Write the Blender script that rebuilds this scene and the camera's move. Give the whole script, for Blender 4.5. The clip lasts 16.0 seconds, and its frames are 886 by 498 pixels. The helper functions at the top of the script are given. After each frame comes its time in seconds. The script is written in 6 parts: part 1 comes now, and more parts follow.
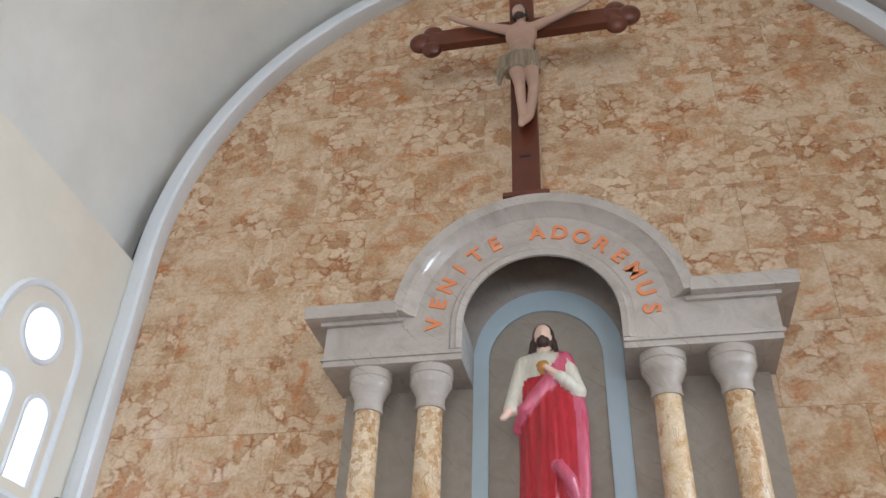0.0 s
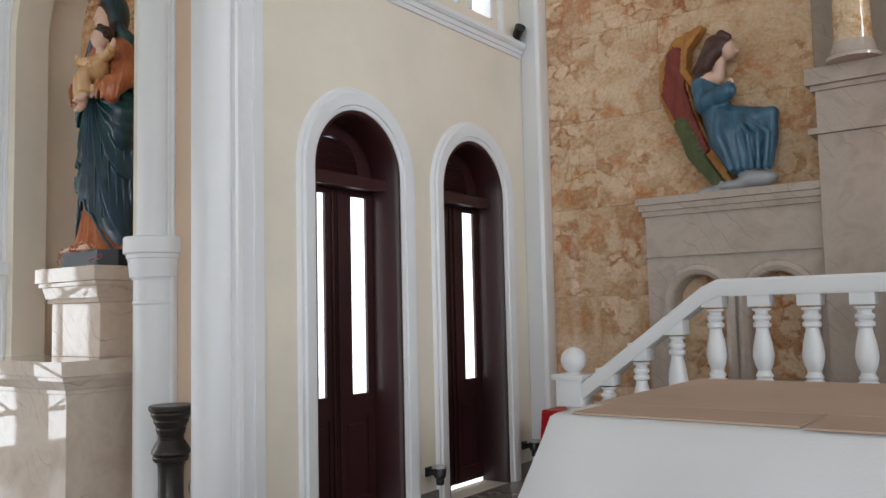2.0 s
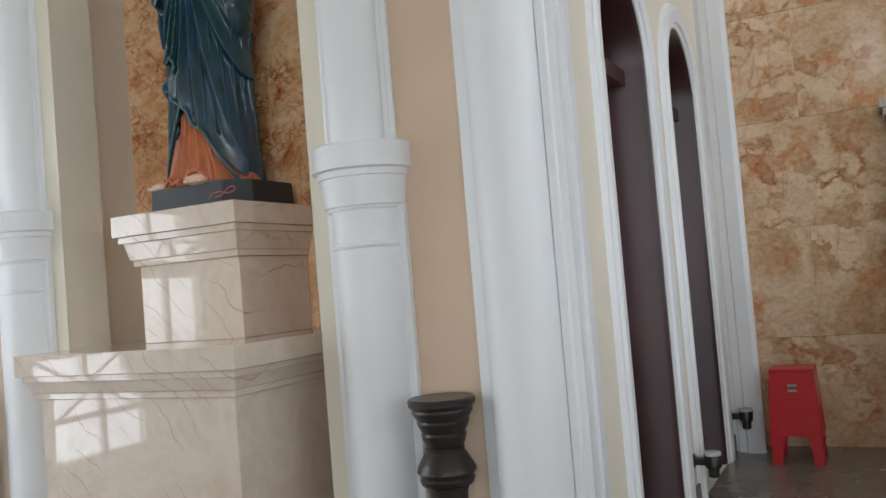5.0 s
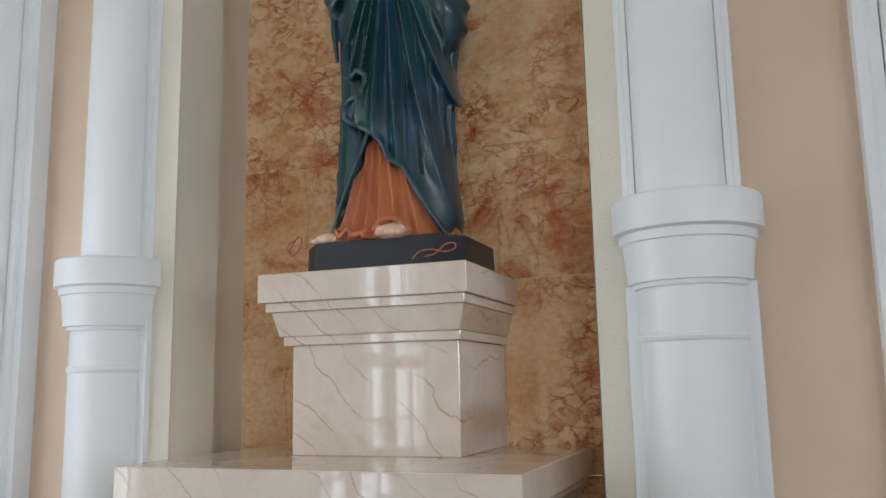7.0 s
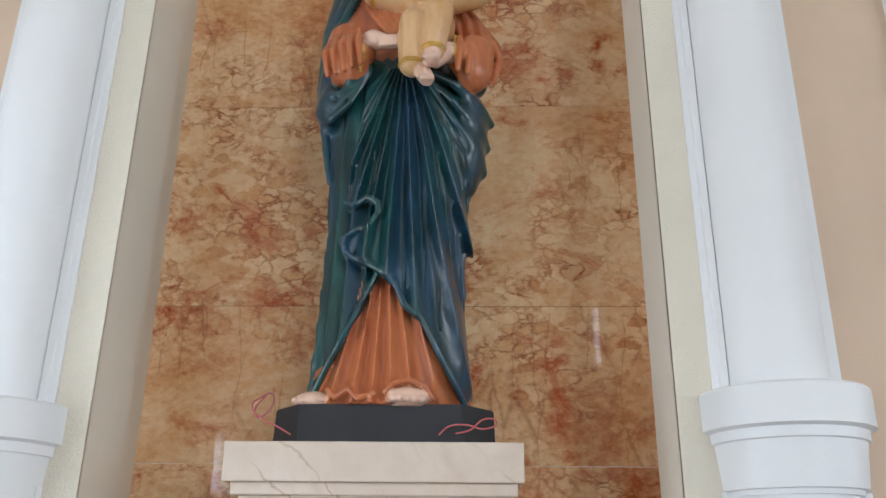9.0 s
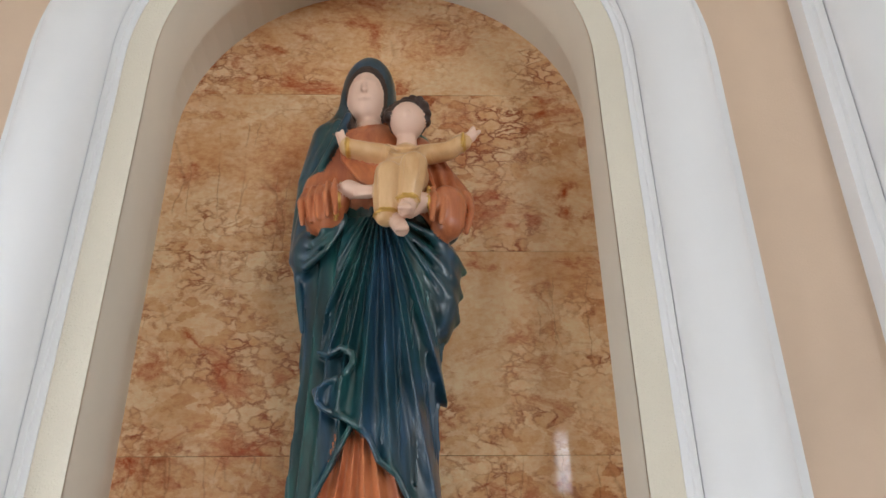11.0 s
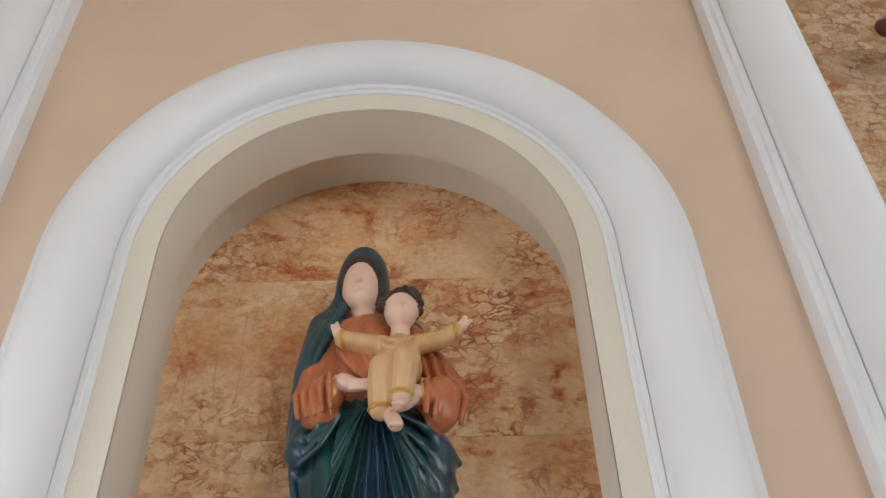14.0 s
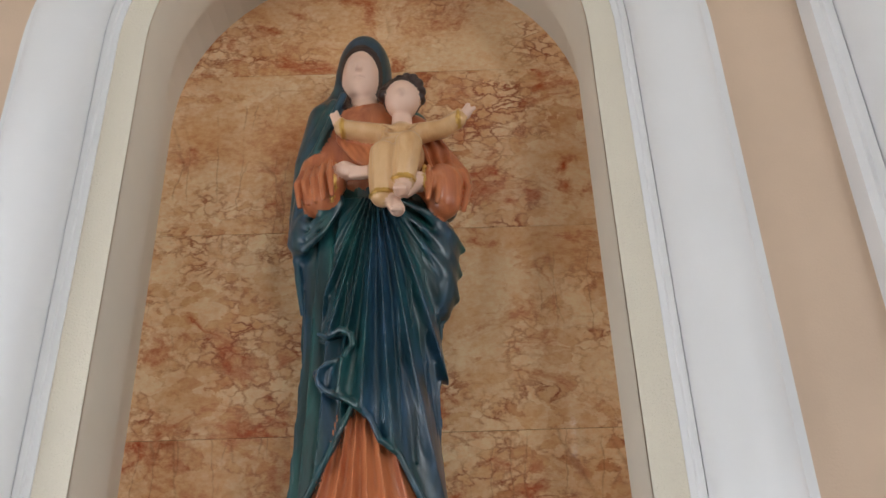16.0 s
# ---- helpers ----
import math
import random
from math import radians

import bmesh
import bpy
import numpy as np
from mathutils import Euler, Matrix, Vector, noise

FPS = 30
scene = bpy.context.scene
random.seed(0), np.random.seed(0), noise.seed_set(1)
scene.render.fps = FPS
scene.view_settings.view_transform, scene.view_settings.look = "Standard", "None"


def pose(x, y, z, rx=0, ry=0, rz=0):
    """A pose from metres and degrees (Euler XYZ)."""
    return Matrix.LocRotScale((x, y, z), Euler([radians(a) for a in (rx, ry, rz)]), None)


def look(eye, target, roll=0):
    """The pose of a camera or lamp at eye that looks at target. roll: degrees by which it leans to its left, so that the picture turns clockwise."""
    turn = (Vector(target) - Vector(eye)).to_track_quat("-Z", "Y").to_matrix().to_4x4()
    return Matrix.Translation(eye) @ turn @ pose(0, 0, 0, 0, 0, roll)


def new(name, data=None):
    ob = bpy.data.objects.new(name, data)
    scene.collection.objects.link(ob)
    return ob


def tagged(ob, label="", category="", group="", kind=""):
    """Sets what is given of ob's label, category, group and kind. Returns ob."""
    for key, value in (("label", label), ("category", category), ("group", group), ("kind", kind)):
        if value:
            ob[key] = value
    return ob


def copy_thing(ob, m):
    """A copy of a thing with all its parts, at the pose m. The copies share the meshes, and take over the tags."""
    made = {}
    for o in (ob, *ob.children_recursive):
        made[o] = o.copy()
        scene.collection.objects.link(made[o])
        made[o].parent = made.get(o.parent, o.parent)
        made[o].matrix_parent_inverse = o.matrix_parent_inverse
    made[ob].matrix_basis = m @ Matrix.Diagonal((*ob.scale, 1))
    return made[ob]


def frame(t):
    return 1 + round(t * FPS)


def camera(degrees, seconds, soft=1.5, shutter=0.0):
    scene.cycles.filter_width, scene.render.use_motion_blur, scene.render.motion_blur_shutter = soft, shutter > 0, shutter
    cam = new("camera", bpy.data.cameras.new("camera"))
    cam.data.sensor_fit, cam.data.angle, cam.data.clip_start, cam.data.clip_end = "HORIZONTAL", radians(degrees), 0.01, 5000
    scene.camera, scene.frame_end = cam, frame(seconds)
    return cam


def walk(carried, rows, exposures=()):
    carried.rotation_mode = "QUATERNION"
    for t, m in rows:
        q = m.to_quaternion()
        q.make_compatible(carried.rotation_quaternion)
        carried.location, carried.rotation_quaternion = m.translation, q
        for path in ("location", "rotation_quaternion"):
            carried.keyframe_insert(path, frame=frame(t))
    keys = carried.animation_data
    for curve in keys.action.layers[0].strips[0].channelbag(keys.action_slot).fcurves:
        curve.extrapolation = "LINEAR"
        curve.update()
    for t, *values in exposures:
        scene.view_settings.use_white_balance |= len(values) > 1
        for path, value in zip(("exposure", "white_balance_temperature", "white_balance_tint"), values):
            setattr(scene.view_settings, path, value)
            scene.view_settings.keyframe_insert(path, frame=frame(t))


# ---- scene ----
cam = camera(56.0, 16.0)
PATH = [
    (0, (-0.558, 0.108, 1.774), (-0.927, 1.691, 2.938), 2.6),
    (0.3, (-0.623, 0.105, 1.751), (-1.255, 1.76, 2.679), 3.5),
    (0.4, (-0.641, 0.088, 1.746), (-1.344, 1.752, 2.604), 4.0),
    (0.5, (-0.676, 0.071, 1.738), (-1.45, 1.736, 2.531), 4.3),
    (0.8, (-0.77, -0.064, 1.638), (-1.738, 1.595, 2.196), 5.1),
    (1, (-0.933, -0.034, 1.609), (-1.979, 1.611, 2.058), 4.5),
    (1.1, (-1.013, -0.063, 1.596), (-2.073, 1.584, 2.001), 3.8),
    (1.4, (-1.148, -0.112, 1.551), (-2.272, 1.517, 1.837), 2.1),
    (1.5, (-1.202, -0.105, 1.54), (-2.352, 1.513, 1.779), 1.6),
    (2, (-1.543, -0.029, 1.489), (-2.726, 1.576, 1.64), -1.3),
    (2.5, (-1.971, 0.0, 1.473), (-3.184, 1.585, 1.602), -1.8),
    (2.7, (-2.134, -0.129, 1.492), (-3.344, 1.46, 1.595), -1.9),
    (3, (-2.398, -0.014, 1.454), (-3.618, 1.57, 1.503), -2.4),
    (3.2, (-2.611, 0.05, 1.416), (-3.837, 1.63, 1.459), -2.7),
    (5.3, (-4.745, 0.272, 1.402), (-5.619, 2.069, 1.508), -4.4),
    (5.5, (-4.910, 0.328, 1.406), (-5.785, 2.120, 1.558), -3.6),
    (6, (-5.386, 0.439, 1.385), (-6.224, 2.233, 1.657), -1.0),
    (6.5, (-5.884, 0.428, 1.426), (-6.578, 2.286, 1.684), -1.2),
    (7, (-6.261, 0.634, 1.467), (-6.956, 2.482, 1.787), -1.1),
    (7.5, (-6.615, 0.756, 1.434), (-7.248, 2.622, 1.776), -1.1),
    (8, (-6.965, 0.82, 1.499), (-7.373, 2.734, 1.909), -0.2),
    (8.5, (-7.204, 0.959, 1.559), (-7.471, 2.818, 2.247), 0.4),
    (9, (-7.357, 0.966, 1.567), (-7.414, 2.834, 2.278), 0.6),
    (9.5, (-7.411, 0.947, 1.606), (-7.421, 2.789, 2.384), 0.6),
    (10, (-7.42, 0.954, 1.617), (-7.422, 2.744, 2.511), 0.9),
    (10.2, (-7.422, 0.955, 1.625), (-7.411, 2.728, 2.551), 0.8),
    (12.3, (-7.389, 0.848, 1.701), (-7.329, 2.565, 2.725), -1.9),
    (12.5, (-7.385, 0.849, 1.71), (-7.328, 2.54, 2.776), -1.9),
    (13, (-7.392, 0.815, 1.748), (-7.332, 2.41, 2.953), -2.2),
    (13.5, (-7.395, 0.78, 1.763), (-7.341, 2.337, 3.017), -2.2),
    (14, (-7.395, 0.774, 1.754), (-7.343, 2.324, 3.016), -2.1),
    (14.5, (-7.387, 0.786, 1.739), (-7.335, 2.344, 2.992), -2.0),
    (15, (-7.384, 0.805, 1.721), (-7.335, 2.405, 2.92), -2.0),
    (15.5, (-7.372, 0.846, 1.704), (-7.336, 2.531, 2.78), -1.9),
    (16, (-7.353, 0.906, 1.677), (-7.344, 2.686, 2.588), -1.8),
]
EXPOSURES = [(0, 0.13, 5900, 12), (0.6, -0.18, 6000, 11), (1.5, -0.42, 6400, 13), (3.2, -0.34, 6500, 14), (5.5, -0.30, 6350, 12), (7.5, -0.32, 6250, 12), (8.2, -0.14, 6200, 13), (9, 0.10, 6150, 13), (10.2, 0.08, 6400, 14), (12.5, -0.01, 6650, 17), (13.5, -0.04, 6650, 17), (14.5, -0.07, 6650, 17), (15.5, -0.18, 6650, 16), (16, -0.10, 6600, 16)]
walk(cam, [(t, look(eye, target, roll)) for t, eye, target, roll in PATH], EXPOSURES)

# ---- world and light ----
world = bpy.data.worlds.new("sky")
scene.world = world
world.use_nodes = True
wn = world.node_tree
sky = wn.nodes.new("ShaderNodeTexSky")
sky.sky_type, sky.sun_disc = "NISHITA", False
sky.sun_elevation, sky.sun_rotation = radians(54), radians(338)
wn.nodes["Background"].inputs[1].default_value = 0.12
wn.links.new(sky.outputs[0], wn.nodes["Background"].inputs[0])
sun = new("sun", bpy.data.lights.new("sun", "SUN"))
sun.data.energy, sun.data.angle, sun.data.color = 2.0, radians(0.5), (1, 0.95, 0.88)
sun.matrix_world = look((-8, 20, 30), (0, 0, 0))


def window_or_fill_light(eye, target, width, height, watts, colour=(0.86, 0.95, 1.0)):
    """Daylight through an opening, or added fill from an opening that is only assumed."""
    lamp = bpy.data.lights.new("daylight", "AREA")
    lamp.shape, lamp.size, lamp.size_y, lamp.energy, lamp.color = "RECTANGLE", width, height, watts, colour
    ob = new("daylight", lamp)
    ob.matrix_world = look(eye, target)
    return ob


# plan, in metres
CX = -7.605                     # middle of the statue niche
NY = 3.38                       # face of the niche wall
SX = -5.49                      # side wall of the chancel
BY = 6.83                       # marble end wall
RX = -1.105                      # middle of the altarpiece
AX, SPRING, VAULT = -1.10, 6.77, 4.41   # vault over the chancel
WEST, EAST, SOUTH, TOP = -10.3, 8.5, -13.0, 12.0
NAVE_WINDOWS = (1.35, -3.07, -7.9)

for wy in NAVE_WINDOWS:
    window_or_fill_light((WEST - 0.25, wy, 1.65), (WEST + 5, wy, 1.75), 2.0, 2.9, 125)
    # east lamp: added fill behind an assumed window that mirrors the west one
    window_or_fill_light((EAST + 0.25, wy, 2.9), (EAST - 5, wy, 2.8), 1.9, 4.0, 330)
# added frontal fill from the rear, set clear of the niche's reflections
for wx in (-0.9, 4.7):
    window_or_fill_light((wx, SOUTH - 0.25, 3.4), (wx, SOUTH + 5, 3.2), 2.4, 5.0, 430)

# added narrow-beam fill to brighten the chancel side wall, from assumed far windows
for wy in (4.33, 5.705):
    side = window_or_fill_light((2 * AX - SX + 0.3, wy, 4.7), (AX, wy, 4.0), 0.9, 1.6, 44 if wy < 5 else 5)
    side.data.spread = radians(80)


# ---- materials ----
def material(name):
    m = bpy.data.materials.new(name)
    m.use_nodes = True
    nt = m.node_tree
    return m, nt, nt.nodes["Principled BSDF"]


def node(nt, kind, **values):
    n = nt.nodes.new(kind)
    for key, value in values.items():
        if key in n.inputs:
            n.inputs[key].default_value = value
    return n


def coords(nt, piece=False, scale=(1, 1, 1)):
    tc = nt.nodes.new("ShaderNodeTexCoord")
    out = tc.outputs["Object"]
    mp = nt.nodes.new("ShaderNodeMapping")
    mp.inputs["Scale"].default_value = scale
    nt.links.new(out, mp.inputs["Vector"])
    if piece:
        info = nt.nodes.new("ShaderNodeObjectInfo")
        mul = nt.nodes.new("ShaderNodeVectorMath")
        mul.operation = "SCALE"
        mul.inputs[0].default_value = (37.0, 53.0, 71.0)
        nt.links.new(info.outputs["Random"], mul.inputs["Scale"])
        nt.links.new(mul.outputs[0], mp.inputs["Location"])
    return mp.outputs["Vector"]


def ramp(nt, fac, stops):
    r = nt.nodes.new("ShaderNodeValToRGB")
    while len(r.color_ramp.elements) < len(stops):
        r.color_ramp.elements.new(0.5)
    for e, (p, c) in zip(r.color_ramp.elements, stops):
        e.position = p
        e.color = (*c, 1) if len(c) == 3 else c
    nt.links.new(fac, r.inputs["Fac"])
    return r.outputs["Color"]


def mix(nt, fac, a, b, mode="MIX"):
    m = nt.nodes.new("ShaderNodeMix")
    m.data_type, m.blend_type = "RGBA", mode
    for socket, value in (("Factor", fac), ("A", a), ("B", b)):
        target = [i for i in m.inputs if i.name == socket and (socket == "Factor" and i.type == "VALUE" or socket != "Factor" and i.type == "RGBA")][0]
        if isinstance(value, bpy.types.NodeSocket):
            nt.links.new(value, target)
        else:
            target.default_value = value if socket == "Factor" else (*value, 1)
    return [o for o in m.outputs if o.type == "RGBA"][0]


def noise_tex(nt, vec, scale, detail=5, rough=0.55, warp=0.0):
    n = node(nt, "ShaderNodeTexNoise", Scale=scale, Detail=detail, Roughness=rough, Distortion=warp)
    nt.links.new(vec, n.inputs["Vector"])
    return n.outputs["Fac"], n.outputs["Color"]


def bump(nt, bsdf, height, strength=0.2, distance=0.01):
    b = node(nt, "ShaderNodeBump", Strength=strength, Distance=distance)
    nt.links.new(height, b.inputs["Height"])
    nt.links.new(b.outputs[0], bsdf.inputs["Normal"])


def paint(name, colour, rough=0.5, grain=0.15, scale=90.0, vary=0.06, distance=0.004, coat=0.0, metal=0.0):
    """Painted plaster, wood or plaster figure: slight stains, fine relief."""
    m, nt, b = material(name)
    vec = coords(nt)
    big, _ = noise_tex(nt, vec, 1.3, 6, 0.6)
    lo = tuple(c * (1 - vary) for c in colour)
    hi = tuple(min(1, c * (1 + vary)) for c in colour)
    nt.links.new(ramp(nt, big, [(0.3, lo), (0.7, hi)]), b.inputs["Base Color"])
    fine, _ = noise_tex(nt, vec, scale, 4, 0.6)
    bump(nt, b, fine, grain, distance)
    b.inputs["Roughness"].default_value = rough
    b.inputs["Coat Weight"].default_value = coat
    b.inputs["Metallic"].default_value = metal
    return m


def breccia(name, base, light, dark, vein, scale, rough=0.12, piece=True, veins=0.5, stretch=(1, 1, 1), clasts=0.75, grain=3.6, stains=0.55, cracks=0.6):
    """Polished brecciated marble: calm clouded zones, zones of broken clasts in rust seams, long dark cracks."""
    m, nt, b = material(name)
    vec = coords(nt, piece, stretch)

    def math_node(op, x, y=None):
        n = nt.nodes.new("ShaderNodeMath")
        n.operation, n.use_clamp = op, True
        for k, value in enumerate((x, y)):
            if isinstance(value, bpy.types.NodeSocket):
                nt.links.new(value, n.inputs[k])
            elif value is not None:
                n.inputs[k].default_value = value
        return n.outputs[0]

    def warped(freq, amount):
        _, c = noise_tex(nt, vec, freq, 6, 0.62)
        off = nt.nodes.new("ShaderNodeVectorMath")
        off.operation = "MULTIPLY_ADD"
        off.inputs[1].default_value = (amount, amount, amount)
        nt.links.new(c, off.inputs[0])
        nt.links.new(vec, off.inputs[2])
        return off.outputs[0]

    def voronoi(v, freq, feature="F1"):
        n = node(nt, "ShaderNodeTexVoronoi", Scale=freq)
        n.feature = feature
        nt.links.new(v, n.inputs["Vector"])
        return n

    def grey(colour):
        n = nt.nodes.new("ShaderNodeRGBToBW")
        nt.links.new(colour, n.inputs[0])
        return n.outputs[0]

    w1, w2 = warped(scale * 0.8, 0.9 / scale), warped(scale * 2.2, 0.6 / scale)
    zone, _ = noise_tex(nt, vec, scale * 0.33, 5, 0.6, 0.5)
    broken = grey(ramp(nt, zone, [(0.41, (0, 0, 0)), (0.53, (1, 1, 1))]))
    cloud, _ = noise_tex(nt, w1, scale * 0.55, 8, 0.65, 0.7)
    ground = ramp(nt, cloud, [(0.27, dark), (0.42, base), (0.58, light), (0.72, base), (0.85, dark)])
    cells = nt.nodes.new("ShaderNodeSeparateColor")
    nt.links.new(voronoi(w2, scale * grain).outputs["Color"], cells.inputs[0])
    clast = ramp(nt, cells.outputs[0], [(0.0, dark), (0.25, base), (0.6, light), (1.0, tuple(min(1, c * 1.15) for c in light))])
    col = mix(nt, math_node("MULTIPLY", broken, clasts), ground, clast)
    # rust seams between small clasts, inside the broken zones
    small = grey(ramp(nt, voronoi(w2, scale * grain, "DISTANCE_TO_EDGE").outputs["Distance"], [(0.0, (1, 1, 1)), (0.16, (0, 0, 0))]))
    patch, _ = noise_tex(nt, vec, scale * 1.3, 6, 0.7)
    patchy = grey(ramp(nt, patch, [(0.44, (0, 0, 0)), (0.60, (1, 1, 1))]))
    seam = math_node("MULTIPLY", math_node("MULTIPLY", small, broken), patchy)
    col = mix(nt, math_node("MULTIPLY", seam, veins), col, vein)
    # wide rusty stains
    stain, _ = noise_tex(nt, w1, scale * 0.9, 8, 0.7, 1.0)
    rust = grey(ramp(nt, stain, [(0.53, (0, 0, 0)), (0.68, (1, 1, 1))]))
    col = mix(nt, math_node("MULTIPLY", rust, stains * veins), col, tuple(v * 1.6 for v in vein))
    # long thin leaning cracks, in swarms
    lean = nt.nodes.new("ShaderNodeMapping")
    lean.inputs["Rotation"].default_value = (0, 0.55, 0)
    lean.inputs["Scale"].default_value = (3.0, 1.0, 0.28)
    nt.links.new(warped(scale * 1.4, 0.22 / scale), lean.inputs["Vector"])
    swarm, _ = noise_tex(nt, vec, scale * 0.5, 4, 0.6)
    swarms = grey(ramp(nt, swarm, [(0.55, (0, 0, 0)), (0.62, (1, 1, 1))]))
    big = grey(ramp(nt, voronoi(lean.outputs[0], scale * 1.1, "DISTANCE_TO_EDGE").outputs["Distance"], [(0.0, (1, 1, 1)), (0.012, (0.6, 0.6, 0.6)), (0.034, (0, 0, 0))]))
    col = mix(nt, math_node("MULTIPLY", math_node("MULTIPLY", big, swarms), 0.9 * cracks), col, tuple(c * 0.5 for c in vein))
    speck, _ = noise_tex(nt, vec, scale * 12, 5, 0.65)
    col = mix(nt, 0.7, col, ramp(nt, speck, [(0.35, dark), (0.62, light)]), "SOFT_LIGHT")
    nt.links.new(col, b.inputs["Base Color"])
    nt.links.new(ramp(nt, speck, [(0.3, (rough * 0.7,) * 3), (0.7, (rough * 1.5,) * 3)]), b.inputs["Roughness"])
    bump(nt, b, speck, 0.04, 0.002)
    return m


def cream_marble(name, base, light, vein, rough=0.1, piece=False):
    """Cream marble with diagonal brown hairline veins."""
    m, nt, b = material(name)
    vec = coords(nt, piece)
    cloud, wcol = noise_tex(nt, vec, 3.2, 7, 0.6, 0.8)
    ground = ramp(nt, cloud, [(0.3, base), (0.55, light), (0.75, base)])
    turn = nt.nodes.new("ShaderNodeMapping")
    turn.inputs["Rotation"].default_value = (0.3, 0.75, 0.4)
    nt.links.new(vec, turn.inputs["Vector"])
    wave = node(nt, "ShaderNodeTexWave", Scale=2.6, Distortion=7.0, Detail=6.0)
    wave.inputs["Detail Scale"].default_value = 1.1
    nt.links.new(turn.outputs[0], wave.inputs["Vector"])
    line = ramp(nt, wave.outputs["Fac"], [(0.988, (0, 0, 0)), (0.9995, (1, 1, 1))])
    mask, _ = noise_tex(nt, vec, 2.4, 3, 0.5)
    line = mix(nt, 1.0, line, ramp(nt, mask, [(0.48, (0, 0, 0)), (0.6, (0.6, 0.6, 0.6))]), "MULTIPLY")
    bw = nt.nodes.new("ShaderNodeRGBToBW")
    nt.links.new(line, bw.inputs[0])
    col = mix(nt, bw.outputs[0], ground, vein)
    fine, _ = noise_tex(nt, vec, 26, 5, 0.6)
    col = mix(nt, 0.3, col, ramp(nt, fine, [(0.35, base), (0.65, light)]), "SOFT_LIGHT")
    nt.links.new(col, b.inputs["Base Color"])
    b.inputs["Roughness"].default_value = rough
    bump(nt, b, fine, 0.02, 0.0004)
    return m


def granite(name, a, c, scale, rough):
    m, nt, b = material(name)
    vec = coords(nt)
    f, _ = noise_tex(nt, vec, scale, 5, 0.75)
    g, _ = noise_tex(nt, vec, 1.1, 5, 0.6)
    col = ramp(nt, f, [(0.38, a), (0.5, tuple((x + y) / 2 for x, y in zip(a, c))), (0.62, c)])
    col = mix(nt, 0.3, col, ramp(nt, g, [(0.3, a), (0.7, c)]), "SOFT_LIGHT")
    nt.links.new(col, b.inputs["Base Color"])
    nt.links.new(ramp(nt, g, [(0.3, (rough * 0.8,) * 3), (0.7, (rough * 1.4,) * 3)]), b.inputs["Roughness"])
    return m


def glow(name, colour, strength):
    m, nt, b = material(name)
    vec = coords(nt)
    f, _ = noise_tex(nt, vec, 1.5, 3, 0.5)
    nt.links.new(ramp(nt, f, [(0.3, tuple(x * 0.9 for x in colour)), (0.7, colour)]), b.inputs["Emission Color"])
    b.inputs["Base Color"].default_value = (*colour, 1)
    b.inputs["Emission Strength"].default_value = strength
    return m


CREAM = paint("cream_plaster", (0.82, 0.75, 0.64), 0.6, 0.25, 110)
PEACH = paint("peach_plaster", (0.72, 0.54, 0.40), 0.6, 0.25, 110)
JAMB = paint("pale_yellow_stucco", (0.80, 0.74, 0.62), 0.6, 0.8, 140, 0.04, 0.006)
REVEAL = paint("ivory_plaster", (0.80, 0.73, 0.62), 0.6, 0.2, 110)
WHITE = paint("white_gloss_paint", (0.82, 0.83, 0.85), 0.38, 0.12, 60, 0.03)
VAULTP = paint("vault_plaster", (0.82, 0.79, 0.73), 0.7, 0.2, 80)
SKYBLUE = paint("pale_blue_paint", (0.52, 0.60, 0.64), 0.4, 0.15, 80)
WALLMARBLE = breccia("end_wall_marble", (0.56, 0.40, 0.265), (0.74, 0.60, 0.46), (0.38, 0.20, 0.10), (0.34, 0.14, 0.055), 2.6, 0.10, True, 1.0, (1, 1, 1.2), 0.62, 2.6, 0.8, 0.4)
NICHEMARBLE = breccia("niche_marble", (0.75, 0.47, 0.28), (0.89, 0.66, 0.455), (0.50, 0.21, 0.09), (0.27, 0.065, 0.025), 2.7, 0.03, True, 1.0, (1, 1, 1.4), 0.5, 5.5, 1.0, 0.4)
COLMARBLE = breccia("column_marble", (0.58, 0.42, 0.27), (0.74, 0.62, 0.48), (0.44, 0.25, 0.12), (0.36, 0.15, 0.06), 6.0, 0.1, True, 0.6)
PEDMARBLE = cream_marble("pedestal_marble", (0.60, 0.49, 0.41), (0.71, 0.61, 0.53), (0.36, 0.22, 0.14), 0.02)
RETMARBLE = cream_marble("altarpiece_marble", (0.43, 0.365, 0.315), (0.53, 0.465, 0.415), (0.34, 0.25, 0.18), 0.14)
GREYMARBLE = cream_marble("grey_backing_marble", (0.36, 0.30, 0.25), (0.43, 0.37, 0.31), (0.26, 0.2, 0.15), 0.2)
FLOORM = granite("floor_granite", (0.16, 0.14, 0.12), (0.30, 0.27, 0.23), 45, 0.22)
PLATM = cream_marble("platform_marble", (0.50, 0.42, 0.34), (0.60, 0.53, 0.45), (0.34, 0.24, 0.17), 0.2)
STEPM = granite("speckled_granite", (0.09, 0.08, 0.07), (0.46, 0.42, 0.37), 130, 0.35)
MAHOGANY = paint("mahogany", (0.036, 0.009, 0.010), 0.38, 0.2, 40, 0.3, 0.003, 0.0)
EBONY = paint("dark_turned_wood", (0.022, 0.016, 0.014), 0.35, 0.3, 60, 0.4, 0.003, 0.15)
BLACKP = paint("black_base_paint", (0.018, 0.02, 0.026), 0.45, 0.3, 60, 0.3)
BLACKM = paint("black_metal", (0.015, 0.015, 0.016), 0.35, 0.2, 60, 0.3)
DAYGLASS = glow("daylit_frosted_glass", (0.93, 0.97, 1.0), 2.2)
